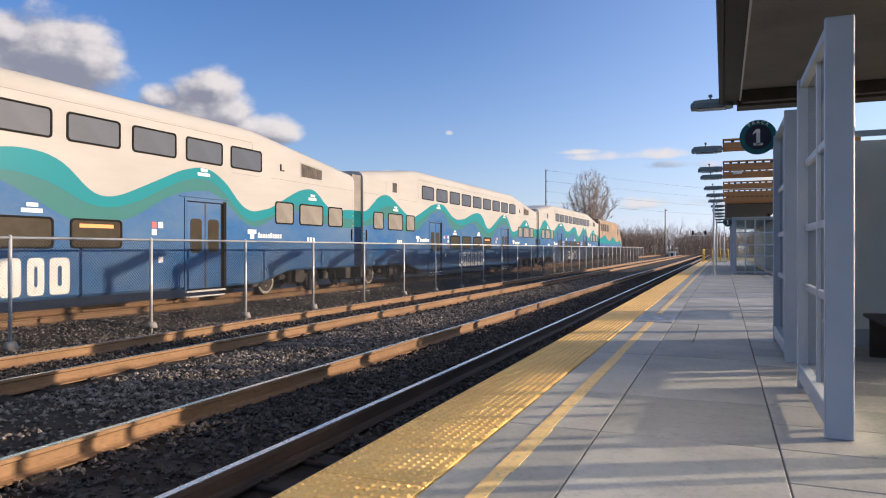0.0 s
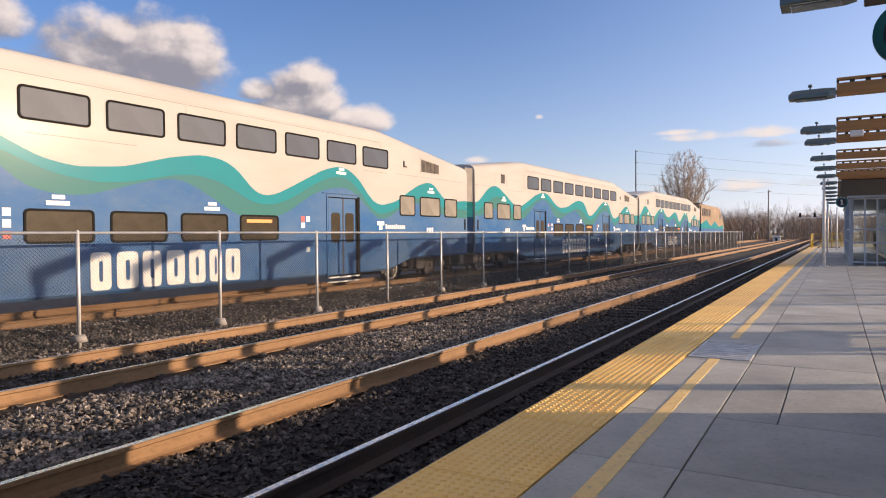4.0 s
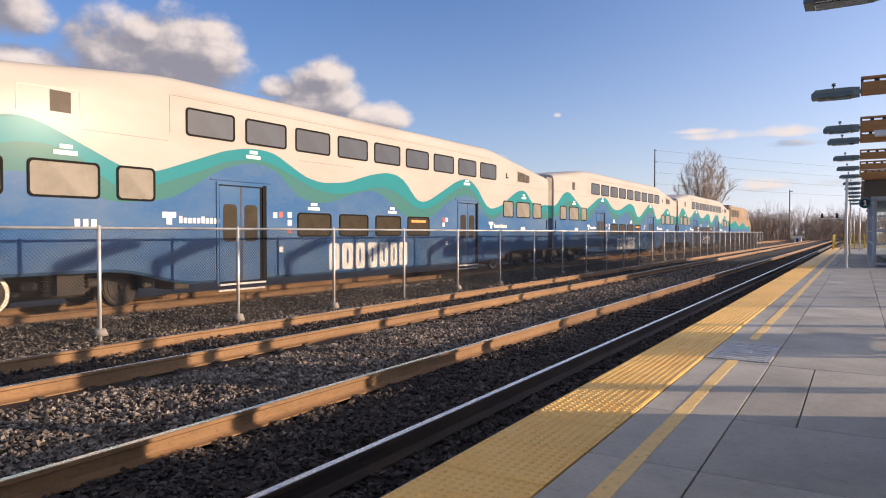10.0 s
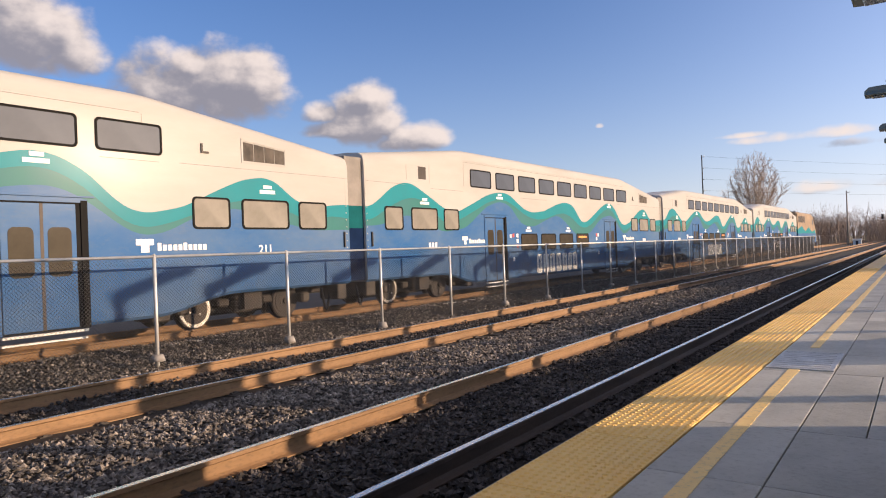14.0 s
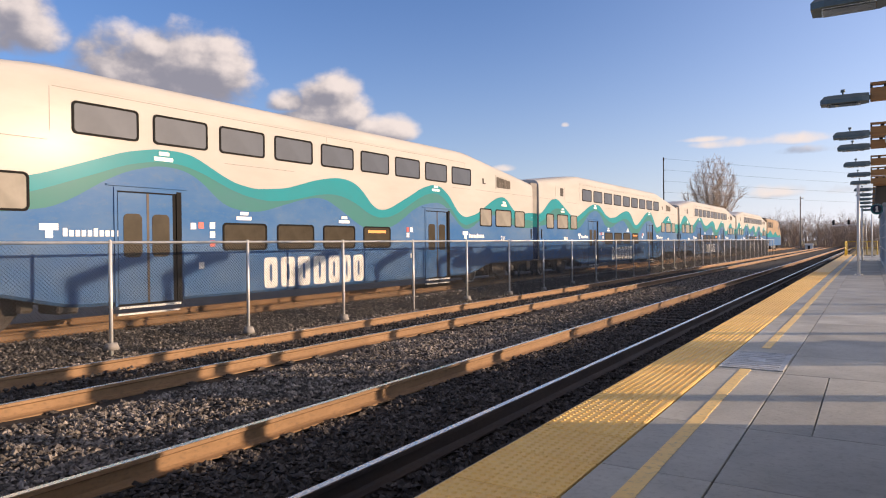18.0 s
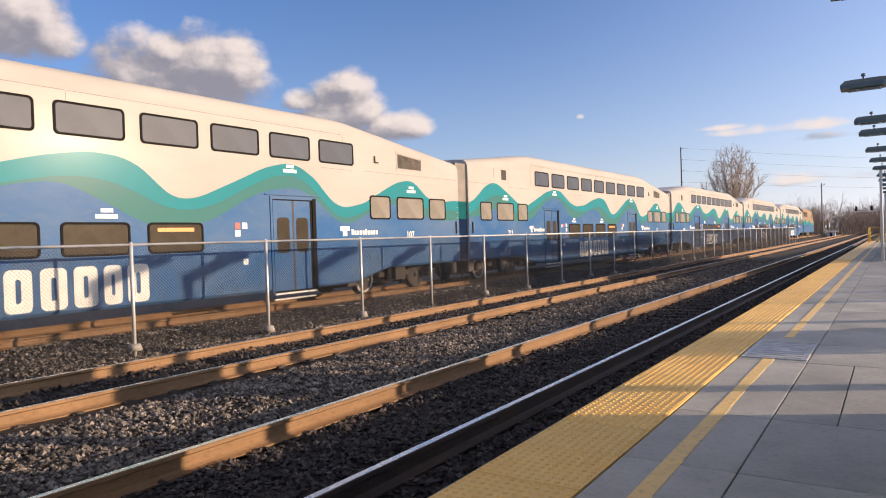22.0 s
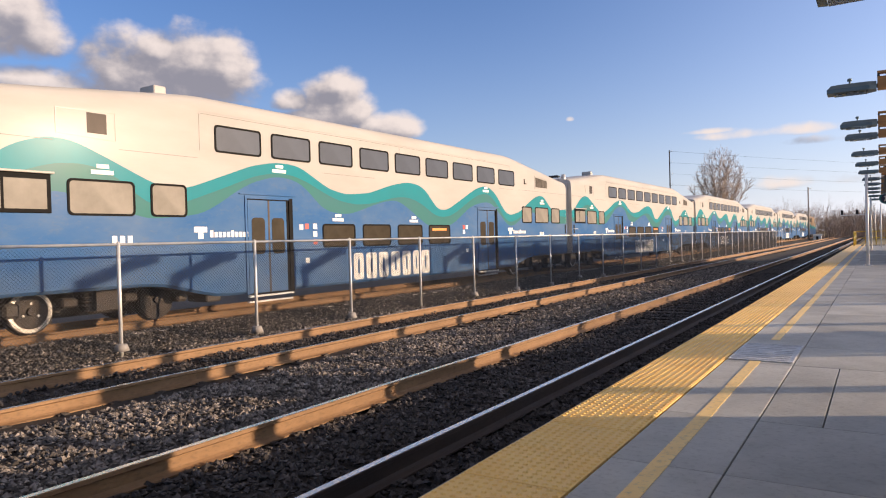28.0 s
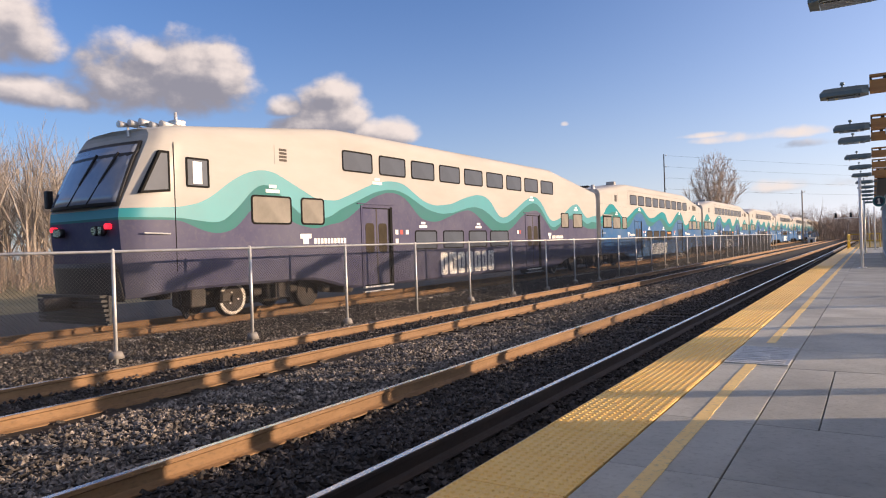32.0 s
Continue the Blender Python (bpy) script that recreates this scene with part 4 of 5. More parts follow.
def bilevel_car(label, driving=False, hood=True, number=""):
    """One double-deck coach; driving: with an older driving end at the rear."""
    car = thing("passenger_car", label, "train car", group="cars of the train")
    part("body", car_body(0.05, 25.3, (TOP_EDGE, MID_EDGE, LOW_EDGE)), ("white", "teal", "green", "blue", "roofgrey", "under"), car, "white upper body with teal waves over a blue lower body")
    for i in range(9):
        car_window(car, 5.36 + 1.66 * i, 6.68 + 1.66 * i, 3.36, 3.95)
    for a, b in ((8.74, 10.04), (10.39, 11.68), (12.05, 13.35), (13.74, 15.02)):
        car_window(car, a, b, 1.17, 1.78, r=0.1, glass="doorglass")
    for a, b in ((0.86, 1.67), (2.08, 3.39), (3.75, 4.58), (20.62, 21.54), (21.87, 23.22), (23.55, 24.47)):
        if a > 1 or not driving:
            car_window(car, a, b, 1.91, 2.57, r=0.1, glass="reflectpaint")
    if driving:
        driving_end(car, number)
    for a, b in ((6.2, 7.56), (16.98, 18.35)):
        car_door(car, a, b, 0.12, 2.36, "blue")
    underside(car, 0, 25.3)
    vent = part("vent", ring_x([(21.9, 3.38), (23.2, 3.38), (23.2, 3.8), (21.9, 3.92)], [(21.95, 3.42), (23.15, 3.42), (23.15, 3.76), (21.95, 3.87)], SIDE - 0.01, SIDE + 0.012), "white", car, "slanted louvre vent with three dark panels")
    for i in range(4):
        a = 21.96 + 0.30 * i
        part("louvre", slab_x([(a, 3.43), (a + 0.28, 3.43), (a + 0.28, 3.85 - 0.028 * (i + 1)), (a, 3.85 - 0.028 * i)], SIDE - 0.004, SIDE + 0.008), "dusty", vent)
    mark(car, "bracket", 20.86, 20.90, 3.50, 3.70, "dark", 0.03, "small dark bracket")
    mark(car, "bracket", 20.90, 21.04, 3.50, 3.54, "dark", 0.03)
    small = part("small_vent", B(SIDE - 0.01, SIDE + 0.006, 2.48, 2.86, 3.44, 3.82), "dark", car, "small dark vent panel")
    part("vent_frame", ring_x([(1.9, 3.38), (3.05, 3.32), (3.05, 3.88), (1.9, 3.84)], [(1.92, 3.40), (3.03, 3.34), (3.03, 3.86), (1.92, 3.82)], SIDE - 0.004, SIDE + 0.006), "white", small)
    for u, z in ((2.75, 2.68), (7.25, 3.02), (9.35, 1.86), (12.9, 1.86), (17.6, 3.02), (22.6, 2.72)):
        mark(car, "number_plate", u - 0.22, u + 0.22, z, z + 0.08, "signwhite", 0.008, "small white notice plate")
        mark(car, "number_plate", u - 0.11, u + 0.13, z + 0.115, z + 0.19, "signwhite", 0.008)
    for u, z, k in ((7.95, 1.70, "frame"), (8.15, 1.72, "red"), (8.45, 1.52, "signwhite"), (8.45, 1.32, "red"), (8.45, 1.72, "signwhite"), (8.15, 0.85, "signwhite"), (15.95, 1.72, "red"), (16.15, 1.72, "signwhite"), (15.95, 1.55, "signwhite"), (16.15, 0.9, "signwhite")):
        mark(car, "notice", u - 0.07, u + 0.07, z - 0.07, z + 0.07, k)
    mark(car, "display", 13.95, 14.8, 1.60, 1.68, "ledamber", 0.010, "amber destination display behind glass")
    for u0, u1 in ((4.75, 4.98), (19.35, 19.62)):
        mark(car, "emblem", u0, u1 + 0.1, 1.58, 1.70, "signwhite", label="white operator emblem")
        mark(car, "emblem", u0 + 0.1, u1, 1.44, 1.58, "signwhite")
        for j in range(10):
            mark(car, "lettering_bar", u1 + 0.18 + 0.115 * j, u1 + 0.26 + 0.115 * j, 1.47, 1.585 if j not in (0, 5) else 1.62, "signwhite")
    for u in (2.9, 22.3):
        if number:
            written("car_number", number, 0.27, "signwhite", 0.002, car, Matrix(((0, 0, 1, SIDE + 0.004), (1, 0, 0, u + 0.2), (0, 1, 0, 1.44), (0, 0, 0, 1))))
            continue
        for j in range(3):
            mark(car, "number_bar", u + 0.16 * j, u + 0.16 * j + 0.10, 1.36, 1.52, "signwhite")
    livery_word(car)
    for u0, u1, z in ((18.7, 19.9, 3.22), (20.35, 25.25, 3.24), (0.1, 1.85, 3.24), (3.1, 4.9, 3.18), (5.0, 12.2, 4.15), (12.25, 19.5, 4.15), (8.8, 11.0, 3.12)):
        mark(car, "panel_seam", u0, u1, z, z + 0.009, "seam", 0.003)
    for u in (4.95, 12.22, 19.55):
        mark(car, "panel_seam", u, u + 0.008, 3.35, 4.14, "seam", 0.003)
    for u0, u1, s in ((0.15, 0.75, 1), (24.55, 25.2, -1)):
        bm = T((SIDE - 0.06, u0, 3.52), (SIDE - 0.06, u1, 3.52), 0.014, seg=6)
        for e in (u0 + 0.03, u1 - 0.03):
            tube(bm, (SIDE - 0.16, e, 3.50), (SIDE - 0.06, e, 3.52), 0.012, seg=6)
        part("grab_rail", bm, "steel", car)
    for u in (0.1, 25.2):
        bm = bmesh.new()
        for i in range(14):
            tube(bm, (SIDE, u, 0.9 + 0.18 * i), (SIDE + 0.014, u, 0.9 + 0.18 * i), 0.016, seg=6)
        tagged(part("rivets", bm, "white", car), kind="stuff")
    for u in (0.28, 25.1):
        mark(car, "hand_hold", u - 0.02, u + 0.02, 1.45, 1.85, "black", 0.04)
    bm = bmesh.new()
    for i in range(150):
        tube(bm, (SIDE - 0.02, 5.0 + 0.085 * i, 4.20), (SIDE + 0.006, 5.0 + 0.085 * i, 4.20), 0.011, seg=5)
    tagged(part("roof_rivets", bm, "white", car), kind="stuff")
    # vestibule hood at the leading end
    for s, (z0, z1, k) in enumerate(((0.55, 1.95, "navy"), (1.95, 2.55, "tealdark"), (2.55, 3.86, "hoodgrey"))):
        if hood:
            part("gangway_hood", B(-1.41, 1.41, 25.28, 25.98, z0, z1), k, car, "grey and blue corrugated gangway hood" if s == 0 else "")
    return car


def driving_end(car, number):
    """The flat older driving end at the rear of a coach: grey face, door, stripes, number box, horns, sliding cab window."""
    face = part("end_face", B(-1.30, 1.30, -0.03, 0.05, 0.55, 3.86, bevel=0.02), "roofgrey", car, "flat grey driving end with a door and stripes")
    part("end_door", B(0.55, 1.2, -0.045, -0.025, 0.75, 2.72, bevel=0.01), "black", face, "dark end door")
    part("door_window", B(0.66, 1.1, -0.055, -0.04, 1.95, 2.6, bevel=0.01), "reflectpaint", face)
    part("number_box", B(0.5, 1.2, -0.06, -0.025, 3.15, 3.45, bevel=0.03), "black", face, "black number box with pale bars")
    if number:
        written("car_number", number, 0.24, "signwhite", 0.002, face, Matrix.Translation((0.85, -0.062, 3.30)) @ Matrix.Rotation(radians(90), 4, "X"))
    for j in range(0 if number else 3):
        part("number_bar", B(0.62 + 0.17 * j, 0.73 + 0.17 * j, -0.066, -0.055, 3.21, 3.39), "signwhite", face)
    for j in range(5):
        z = 0.85 + 0.28 * j
        bm = bmesh.new()
        vs = [bm.verts.new(p) for p in ((0.56, -0.05, z + 0.34), (0.56, -0.05, z + 0.46), (1.19, -0.05, z + 0.12), (1.19, -0.05, z))]
        bm.faces.new(vs)
        bmesh.ops.solidify(bm, geom=bm.faces[:], thickness=0.006)
        part("stripe", bm, "signwhite" if j % 2 else "black", face)
    bm = bmesh.new()
    for j in range(4):
        tube(bm, (0.5 + 0.12 * j, -0.15, 4.18), (0.5 + 0.12 * j, 0.25, 4.2), 0.07, 0.03, seg=8)
    part("horn", bm, "black", car, "row of air horns on the roof end")
    bm = T((1.05, 0.2, 3.9), (1.05, 0.2, 4.28), 0.12, 0.10, seg=10)
    part("beacon", bm, "steel", car)
    part("roof_box", B(0.4, 0.9, 4.3, 4.6, 4.5, 4.74, bevel=0.02), "white", car)
    w = part("cab_window", B(SIDE - 0.01, SIDE + 0.03, 0.40, 1.78, 1.93, 2.62, bevel=0.01), "rubber", car, "sliding cab window in a dark metal frame")
    for a, b in ((0.5, 0.95), (1.0, 1.7)):
        part("pane", B(SIDE + 0.02, SIDE + 0.036, a, b, 2.0, 2.52), "reflectpaint", w)
    part("hood", B(SIDE, SIDE + 0.09, 0.36, 1.82, 2.62, 2.66, bevel=0.008), "white", w)
    for z in (1.30, 1.66):
        part("grab_rail", T((SIDE + 0.03, 0.15, z), (SIDE + 0.03, 0.75, z), 0.015, seg=6), "steel", car)


def nose_shape(u, x, z):
    """Rakes and rounds the driving end."""
    if u < 0.0:
        k = -u / 1.58
        rake = max(0.0, (z - 2.15) / 1.85)
        low = max(0.0, (1.3 - z)) * 0.12
        y = u * (1 - 0.54 * rake ** 1.15) + low * k
        x = x * (1 - 0.07 * k ** 2.2 - 0.09 * max(0.0, (k - 0.72) / 0.28) ** 2.2)
        z = z - (0.07 * k ** 2 if z > 3.4 else 0)
        return (x, y + 0.22 * k * (x / SIDE) ** 2, z)
    return (x, u, z)


CAB_TOP = [(-1.8, 2.20), (-0.18, 2.26), (0.35, 2.36), (0.71, 2.55), (1.2, 2.9), (1.7, 3.13), (2.1, 3.22), (2.5, 3.2), (3.36, 2.85), (4.0, 2.58), (4.6, 2.58)] + TOP_EDGE[9:]
CAB_MID = [(-1.8, 2.03), (-0.18, 2.03), (0.5, 1.95), (0.9, 1.93), (1.4, 2.3), (1.9, 2.8), (2.3, 2.9), (2.8, 2.6), (3.4, 2.15), (4.0, 2.05), (4.6, 2.15)] + MID_EDGE[9:]
CAB_LOW = [(-1.8, 1.98), (-0.18, 1.98), (0.4, 1.75), (0.8, 1.68), (1.3, 1.8), (1.8, 2.3), (2.2, 2.6), (2.6, 2.35), (3.1, 1.95), (3.9, 1.8), (4.6, 1.95)] + LOW_EDGE[7:]


def cab_car():
    """The driving trailer at the rear of the train, with its raked cab."""
    car = thing("cab_car", "white and purple cab car with teal waves and raked windscreen", "train car", group="cars of the train")
    part("body", car_body(-1.58, 25.3, (CAB_TOP, CAB_MID, CAB_LOW), nose_shape), ("white", "teal2", "green", "purple", "roofgrey", "under"), car, "white upper body with bright teal waves over slate purple")
    for i in range(9):
        car_window(car, 5.07 + 1.655 * i, 6.39 + 1.655 * i, 3.42, 3.99)
    for a, b in ((8.48, 9.75), (10.16, 11.5), (11.88, 13.2), (13.5, 15.0)):
        car_window(car, a, b, 1.17, 1.77, r=0.1)
    for a, b in ((1.77, 3.06), (3.41, 4.26), (20.5, 21.4), (22.0, 23.2)):
        car_window(car, a, b, 1.92, 2.6, r=0.1, glass="reflectpaint")
    car_window(car, 0.0, 0.58, 2.70, 3.32, r=0.04, label="cab side window with a pale blind")
    mark(car, "window_blind", 0.17, 0.40, 2.77, 3.25, "frosted", 0.010, "pale blind half drawn behind the pane")
    for a, b in ((5.85, 7.18), (16.67, 18.0)):
        car_door(car, a, b, 0.18, 2.43, "purple")
    underside(car, 0, 25.3)
    x = SIDE
    tri = [(-1.02, 2.56), (-0.44, 2.62), (-0.44, 3.36), (-0.60, 3.36)]
    k = part("quarter_window", slab_x(tri, x - 0.10, x + 0.004), "glass", car, "slanted cab quarter window")
    part("quarter_frame", ring_x([(-1.10, 2.51), (-0.40, 2.57), (-0.40, 3.41), (-0.63, 3.41)], tri, x - 0.09, x + 0.014), "rubber", k)
    # windscreen and its black border laid on the raked front
    def front_sheet(z0, z1, side, out, material, name, parent, label):
        bm = bmesh.new()
        cols = []
        for i in range(13):
            f = -1 + 2 * i / 12
            col = []
            for j in range(8):
                z = z0 + (z1 - z0) * j / 7
                q = Vector(nose_shape(-1.58, f * (SIDE - side - 0.10 * j / 7), z))
                col.append(bm.verts.new(q + Vector((0, -out, 0.01))))
            cols.append(col)
        for a, b in zip(cols, cols[1:]):
            for j in range(7):
                bm.faces.new((a[j], b[j], b[j + 1], a[j + 1])).smooth = True
        bmesh.ops.recalc_face_normals(bm, faces=bm.faces[:])
        bmesh.ops.solidify(bm, geom=bm.faces[:], thickness=0.03)
        return part(name, bm, material, parent, label)

    ws = front_sheet(2.33, 3.62, 0.09, 0.04, "screen", "windscreen", car, "wide blue-grey raked windscreen")
    front_sheet(2.26, 3.69, 0.02, 0.03, "black", "screen_border", ws, "black windscreen border")
    front_sheet(0.34, 1.12, 0.02, 0.03, "black", "nose_skirt", car, "black lower nose panel")
    part("mirror", B(-1.62, -1.50, -1.35, -1.2, 2.35, 2.75, bevel=0.02), "black", car, "black side mirror")
    for s in (-0.35, 0.45):
        a = Vector(nose_shape(-1.58, s, 2.3)) + Vector((0, -0.06, 0))
        b = Vector(nose_shape(-1.58, s + 0.4, 3.3)) + Vector((0, -0.06, 0))
        bm = T(a, b, 0.014, seg=6)
        tube(bm, a.lerp(b, 0.45), a.lerp(b, 1.06) + Vector((0.05, -0.01, 0.03)), 0.028, seg=6)
        part("wiper", bm, "black", ws)
    for s in (-1, 1):
        for d in (0.0, 0.20):
            c = Vector(nose_shape(-1.58, s * (0.78 + d), 1.78))
            hl = part("headlight", T(c + Vector((0, 0.05, 0)), c + Vector((0, -0.05, 0)), 0.10, seg=16), "black", car, "round headlight in a black ring")
            part("lens", T(c + Vector((0, -0.052, 0)), c + Vector((0, -0.06, 0)), 0.08, seg=16), "clear", hl)
        c = Vector(nose_shape(-1.58, s * 1.18, 1.86))
        part("tail_lamp", T(c + Vector((0, 0.05, 0)), c + Vector((0, -0.06, 0)), 0.058, seg=14), "tail", car, "glowing red tail lamp")
    pilot = part("pilot", B(-1.2, 1.2, -1.66, -1.58, -0.05, 0.5, bevel=0.01), "black", car, "black slatted pilot plate")
    for i in range(7):
        t = i / 6
        part("pilot_slat", B(-1.25 + 0.1 * t, 1.25 - 0.1 * t, -1.72 - 0.08 * t, -1.64, -0.08 + 0.09 * i, -0.03 + 0.09 * i), "black", pilot)
    part("coupler", T((0, -2.3, 0.35), (0, -1.6, 0.35), 0.13, seg=8), "under", car)
    part("hand_rail", T((x + 0.03, -1.05, 1.71), (x + 0.03, -0.45, 1.69), 0.016, seg=6), "steel", car)
    bm = bmesh.new()
    for j in range(5):
        y, h = -0.75 + 0.16 * j, 4.02 + 0.03 * (j % 3)
        tube(bm, (0.55 + 0.13 * j, y - 0.16, h), (0.55 + 0.13 * j, y + 0.12, h), 0.075, 0.03, seg=10)
        tube(bm, (0.55 + 0.13 * j, y + 0.10, h), (0.62 + 0.13 * j, y + 0.34, h - 0.03), 0.028, seg=6)
        tube(bm, (0.56 + 0.13 * j, y + 0.05, 3.78), (0.56 + 0.13 * j, y + 0.05, h), 0.025, seg=6)
    part("horn", bm, "steel", car, "cluster of chrome air horns on the roof")
    bm = T((1.0, 0.15, 4.0), (1.0, 0.15, 4.36), 0.05, 0.03)
    box(bm, 0.85, 1.15, 0.05, 0.3, 4.05, 4.18, bevel=0.02)
    part("beacon", bm, "steel", car)
    mark(car, "cab_seam", -0.30, -0.285, 0.9, 3.6, "rubber", 0.004)
    sv = part("small_vent", B(SIDE - 0.01, SIDE + 0.008, 2.55, 3.05, 3.40, 3.84), "white", car, "framed vent grille")
    for j in range(4):
        part("louvre", B(SIDE, SIDE + 0.014, 2.70, 2.95, 3.47 + 0.085 * j, 3.53 + 0.085 * j), "dark", sv)
    for u, z in ((2.45, 2.68), (6.6, 3.12), (8.95, 1.86), (12.6, 1.86), (17.3, 3.05), (22.4, 2.75)):
        mark(car, "number_plate", u - 0.22, u + 0.22, z, z + 0.08, "signwhite", 0.008, "small white notice plate")
        mark(car, "number_plate", u - 0.11, u + 0.13, z + 0.115, z + 0.19, "signwhite", 0.008)
    for u, z, kk in ((7.5, 1.72, "signwhite"), (7.75, 1.72, "red"), (8.05, 1.72, "signwhite"), (7.5, 1.45, "signwhite"), (15.9, 1.72, "signwhite"), (16.1, 1.72, "red")):
        mark(car, "notice", u - 0.07, u + 0.07, z - 0.07, z + 0.07, kk)
    for u0, u1 in ((3.35, 3.65), (18.95, 19.2)):
        mark(car, "emblem", u0, u1 + 0.1, 1.56, 1.68, "signwhite", label="white operator emblem")
        mark(car, "emblem", u0 + 0.1, u1, 1.42, 1.56, "signwhite")
        for j in range(10):
            mark(car, "lettering_bar", u1 + 0.2 + 0.13 * j, u1 + 0.29 + 0.13 * j, 1.42, 1.56, "signwhite")
    livery_word(car, 0.28, 1.03)
    part("end_bellows", B(-0.5, 0.5, 25.28, 25.6, 0.6, 2.9, bevel=0.03), "black", car, "black rubber gangway")
    return car


def locomotive():
    car = thing("locomotive", "white and tan diesel locomotive at the head of the train", "locomotive")
    bm = bmesh.new()
    prof = [(0.4, 0.55), (0.4, 4.1), (0.7, 4.35), (13.6, 4.35), (14.6, 4.1), (16.4, 3.0), (17.6, 2.3), (17.9, 0.5)]
    bm = slab_x(prof, -1.45, 1.45)
    bmesh.ops.bevel(bm, geom=[e for e in bm.edges if abs(e.verts[0].co.x - e.verts[1].co.x) < 0.01], offset=0.16, segments=3, affect="EDGES")
    part("body", bm, "tan", car)
    part("lower_band", B(-1.462, 1.462, 0.45, 17.2, 0.5, 1.75), "blue", car)
    part("wave_band", slab_x([(0.45, 1.75), (16.9, 1.75), (16.4, 2.2), (13, 1.95), (10, 2.6), (7, 2.0), (4, 2.7), (0.45, 2.2)], -1.46, 1.46), "teal", car)
    for a in (1.2, 2.6, 4.0, 5.6):
        part("radiator_grille", B(-1.47, 1.47, a, a + 1.1, 3.1, 3.9), "dark", car)
    part("tank", B(-1.3, 1.3, 6.5, 11.5, -0.05, 0.6, bevel=0.1), "under", car)
    for c in (2.9, 15.0):
        bogie(car, c)
    for a in (1.6, 4.2, 13.7, 16.3):
        wheelset(car, a)
    part("cab_window", B(-1.47, 1.47, 13.7, 14.6, 2.9, 3.6), "glass", car)
    part("exhaust_stack", B(-0.5, 0.5, 6, 8.5, 4.3, 4.62, bevel=0.05), "dark", car)
    return car


CARS = [bilevel_car("white and blue double-deck coach with teal waves")]
for c in range(2):
    CARS.append(copy_thing(CARS[0], Matrix.Identity(4)))
CARS.append(bilevel_car("white and blue double-deck coach numbered 211 with teal waves", number="211"))
CARS.append(bilevel_car("white and blue coach 107 with an older driving end", True, number="107"))
CARS.append(bilevel_car("white and blue coach with driving end beside the cab car", True, False))
CARS.append(cab_car())
LOCO = locomotive()

# ---------- station: near shelter, canopy, lamps ----------


def glazed_screen(parent, x0, x1, y0, y1, rows, cols, top, name="screen", label="", glazing="smoked"):
    """A painted metal frame along the platform with glass panes between its bars."""
    xm, w = (x0 + x1) / 2, 0.03
    fr = part(name, B(x0, x1, y0, y0 + 0.055, 0.0, top, bevel=0.008), "frame", parent, label or "blue-grey painted steel screen with small panes")
    part("end_post", B(x0, x1, y1 - 0.055, y1, 0.0, top, bevel=0.008), "frame", fr)
    part("top_bar", B(x0 + 0.02, x1 - 0.02, y0 + 0.05, y1 - 0.05, top - 0.07, top - 0.005, bevel=0.006), "frame", fr)
    part("bottom_bar", B(x0 + 0.01, x1 - 0.01, y0 + 0.05, y1 - 0.05, 0.06, 0.20, bevel=0.006), "frame", fr)
    step = (y1 - y0 - 0.11) / cols
    edges = [y0 + 0.055 + step * i for i in range(cols + 1)]
    for e in edges[1:-1]:
        part("mullion", B(xm - w, xm + w, e - 0.028, e + 0.028, 0.18, top - 0.06, bevel=0.005), "frame", fr)
    for z in rows[1:-1]:
        part("transom", B(xm - w + 0.004, xm + w - 0.004, y0 + 0.05, y1 - 0.05, z - 0.028, z + 0.028, bevel=0.005), "frame", fr)
    for a, b in zip(edges, edges[1:]):
        for c, d in zip(rows, rows[1:]):
            pane = part("pane", B(xm - 0.005, xm + 0.005, a + 0.026, b - 0.026, c + 0.026, d - 0.026), glazing, fr)
            pane.visible_shadow = False
    return fr


def near_shelter():
    sh = thing("waiting_shelter", "blue-grey steel waiting shelter with small glass panes", "shelter", group="platform shelters")
    rows = [0.17, 0.84, 1.33, 1.87, 2.53]
    glazed_screen(sh, 2.52, 2.68, 3.73, 5.45, rows, 2, 2.57)
    glazed_screen(sh, 2.52, 2.68, 0.72, 2.44, rows, 2, 2.57)
    glazed_screen(sh, 3.92, 4.02, 0.72, 5.45, [0.17, 0.70, 1.45, 2.1, 2.53], 5, 2.57, name="rear_screen")
    bm = bmesh.new()
    box(bm, 2.6, 4.0, 5.40, 5.45, 0.0, 0.2, bevel=0.006)
    part("side_sill", bm, "frame", sh)
    part("side_head", B(2.6, 4.0, 5.40, 5.45, 2.50, 2.57, bevel=0.006), "frame", sh)
    # opaque board and side screen added and sized to shade the platform
    part("map_board", B(3.86, 3.915, 4.05, 5.77, 0.12, 2.5, bevel=0.006), "white2", sh, "pale opaque board added to block sun through the shelter")
    part("side_screen", B(2.7, 4.05, 5.78, 5.84, 0.0, 2.5, bevel=0.006), "frosted", sh, "pale frosted side screen added to close the shelter's shade")
    bench = part("bench", B(3.35, 3.8, 2.7, 4.6, 0.42, 0.46, bevel=0.01), "dark", sh, "dark slatted bench seat")
    for y in (2.8, 3.65, 4.5):
        part("bench_leg", B(3.4, 3.75, y - 0.03, y + 0.03, 0.0, 0.42, bevel=0.005), "dark", bench)
    return sh


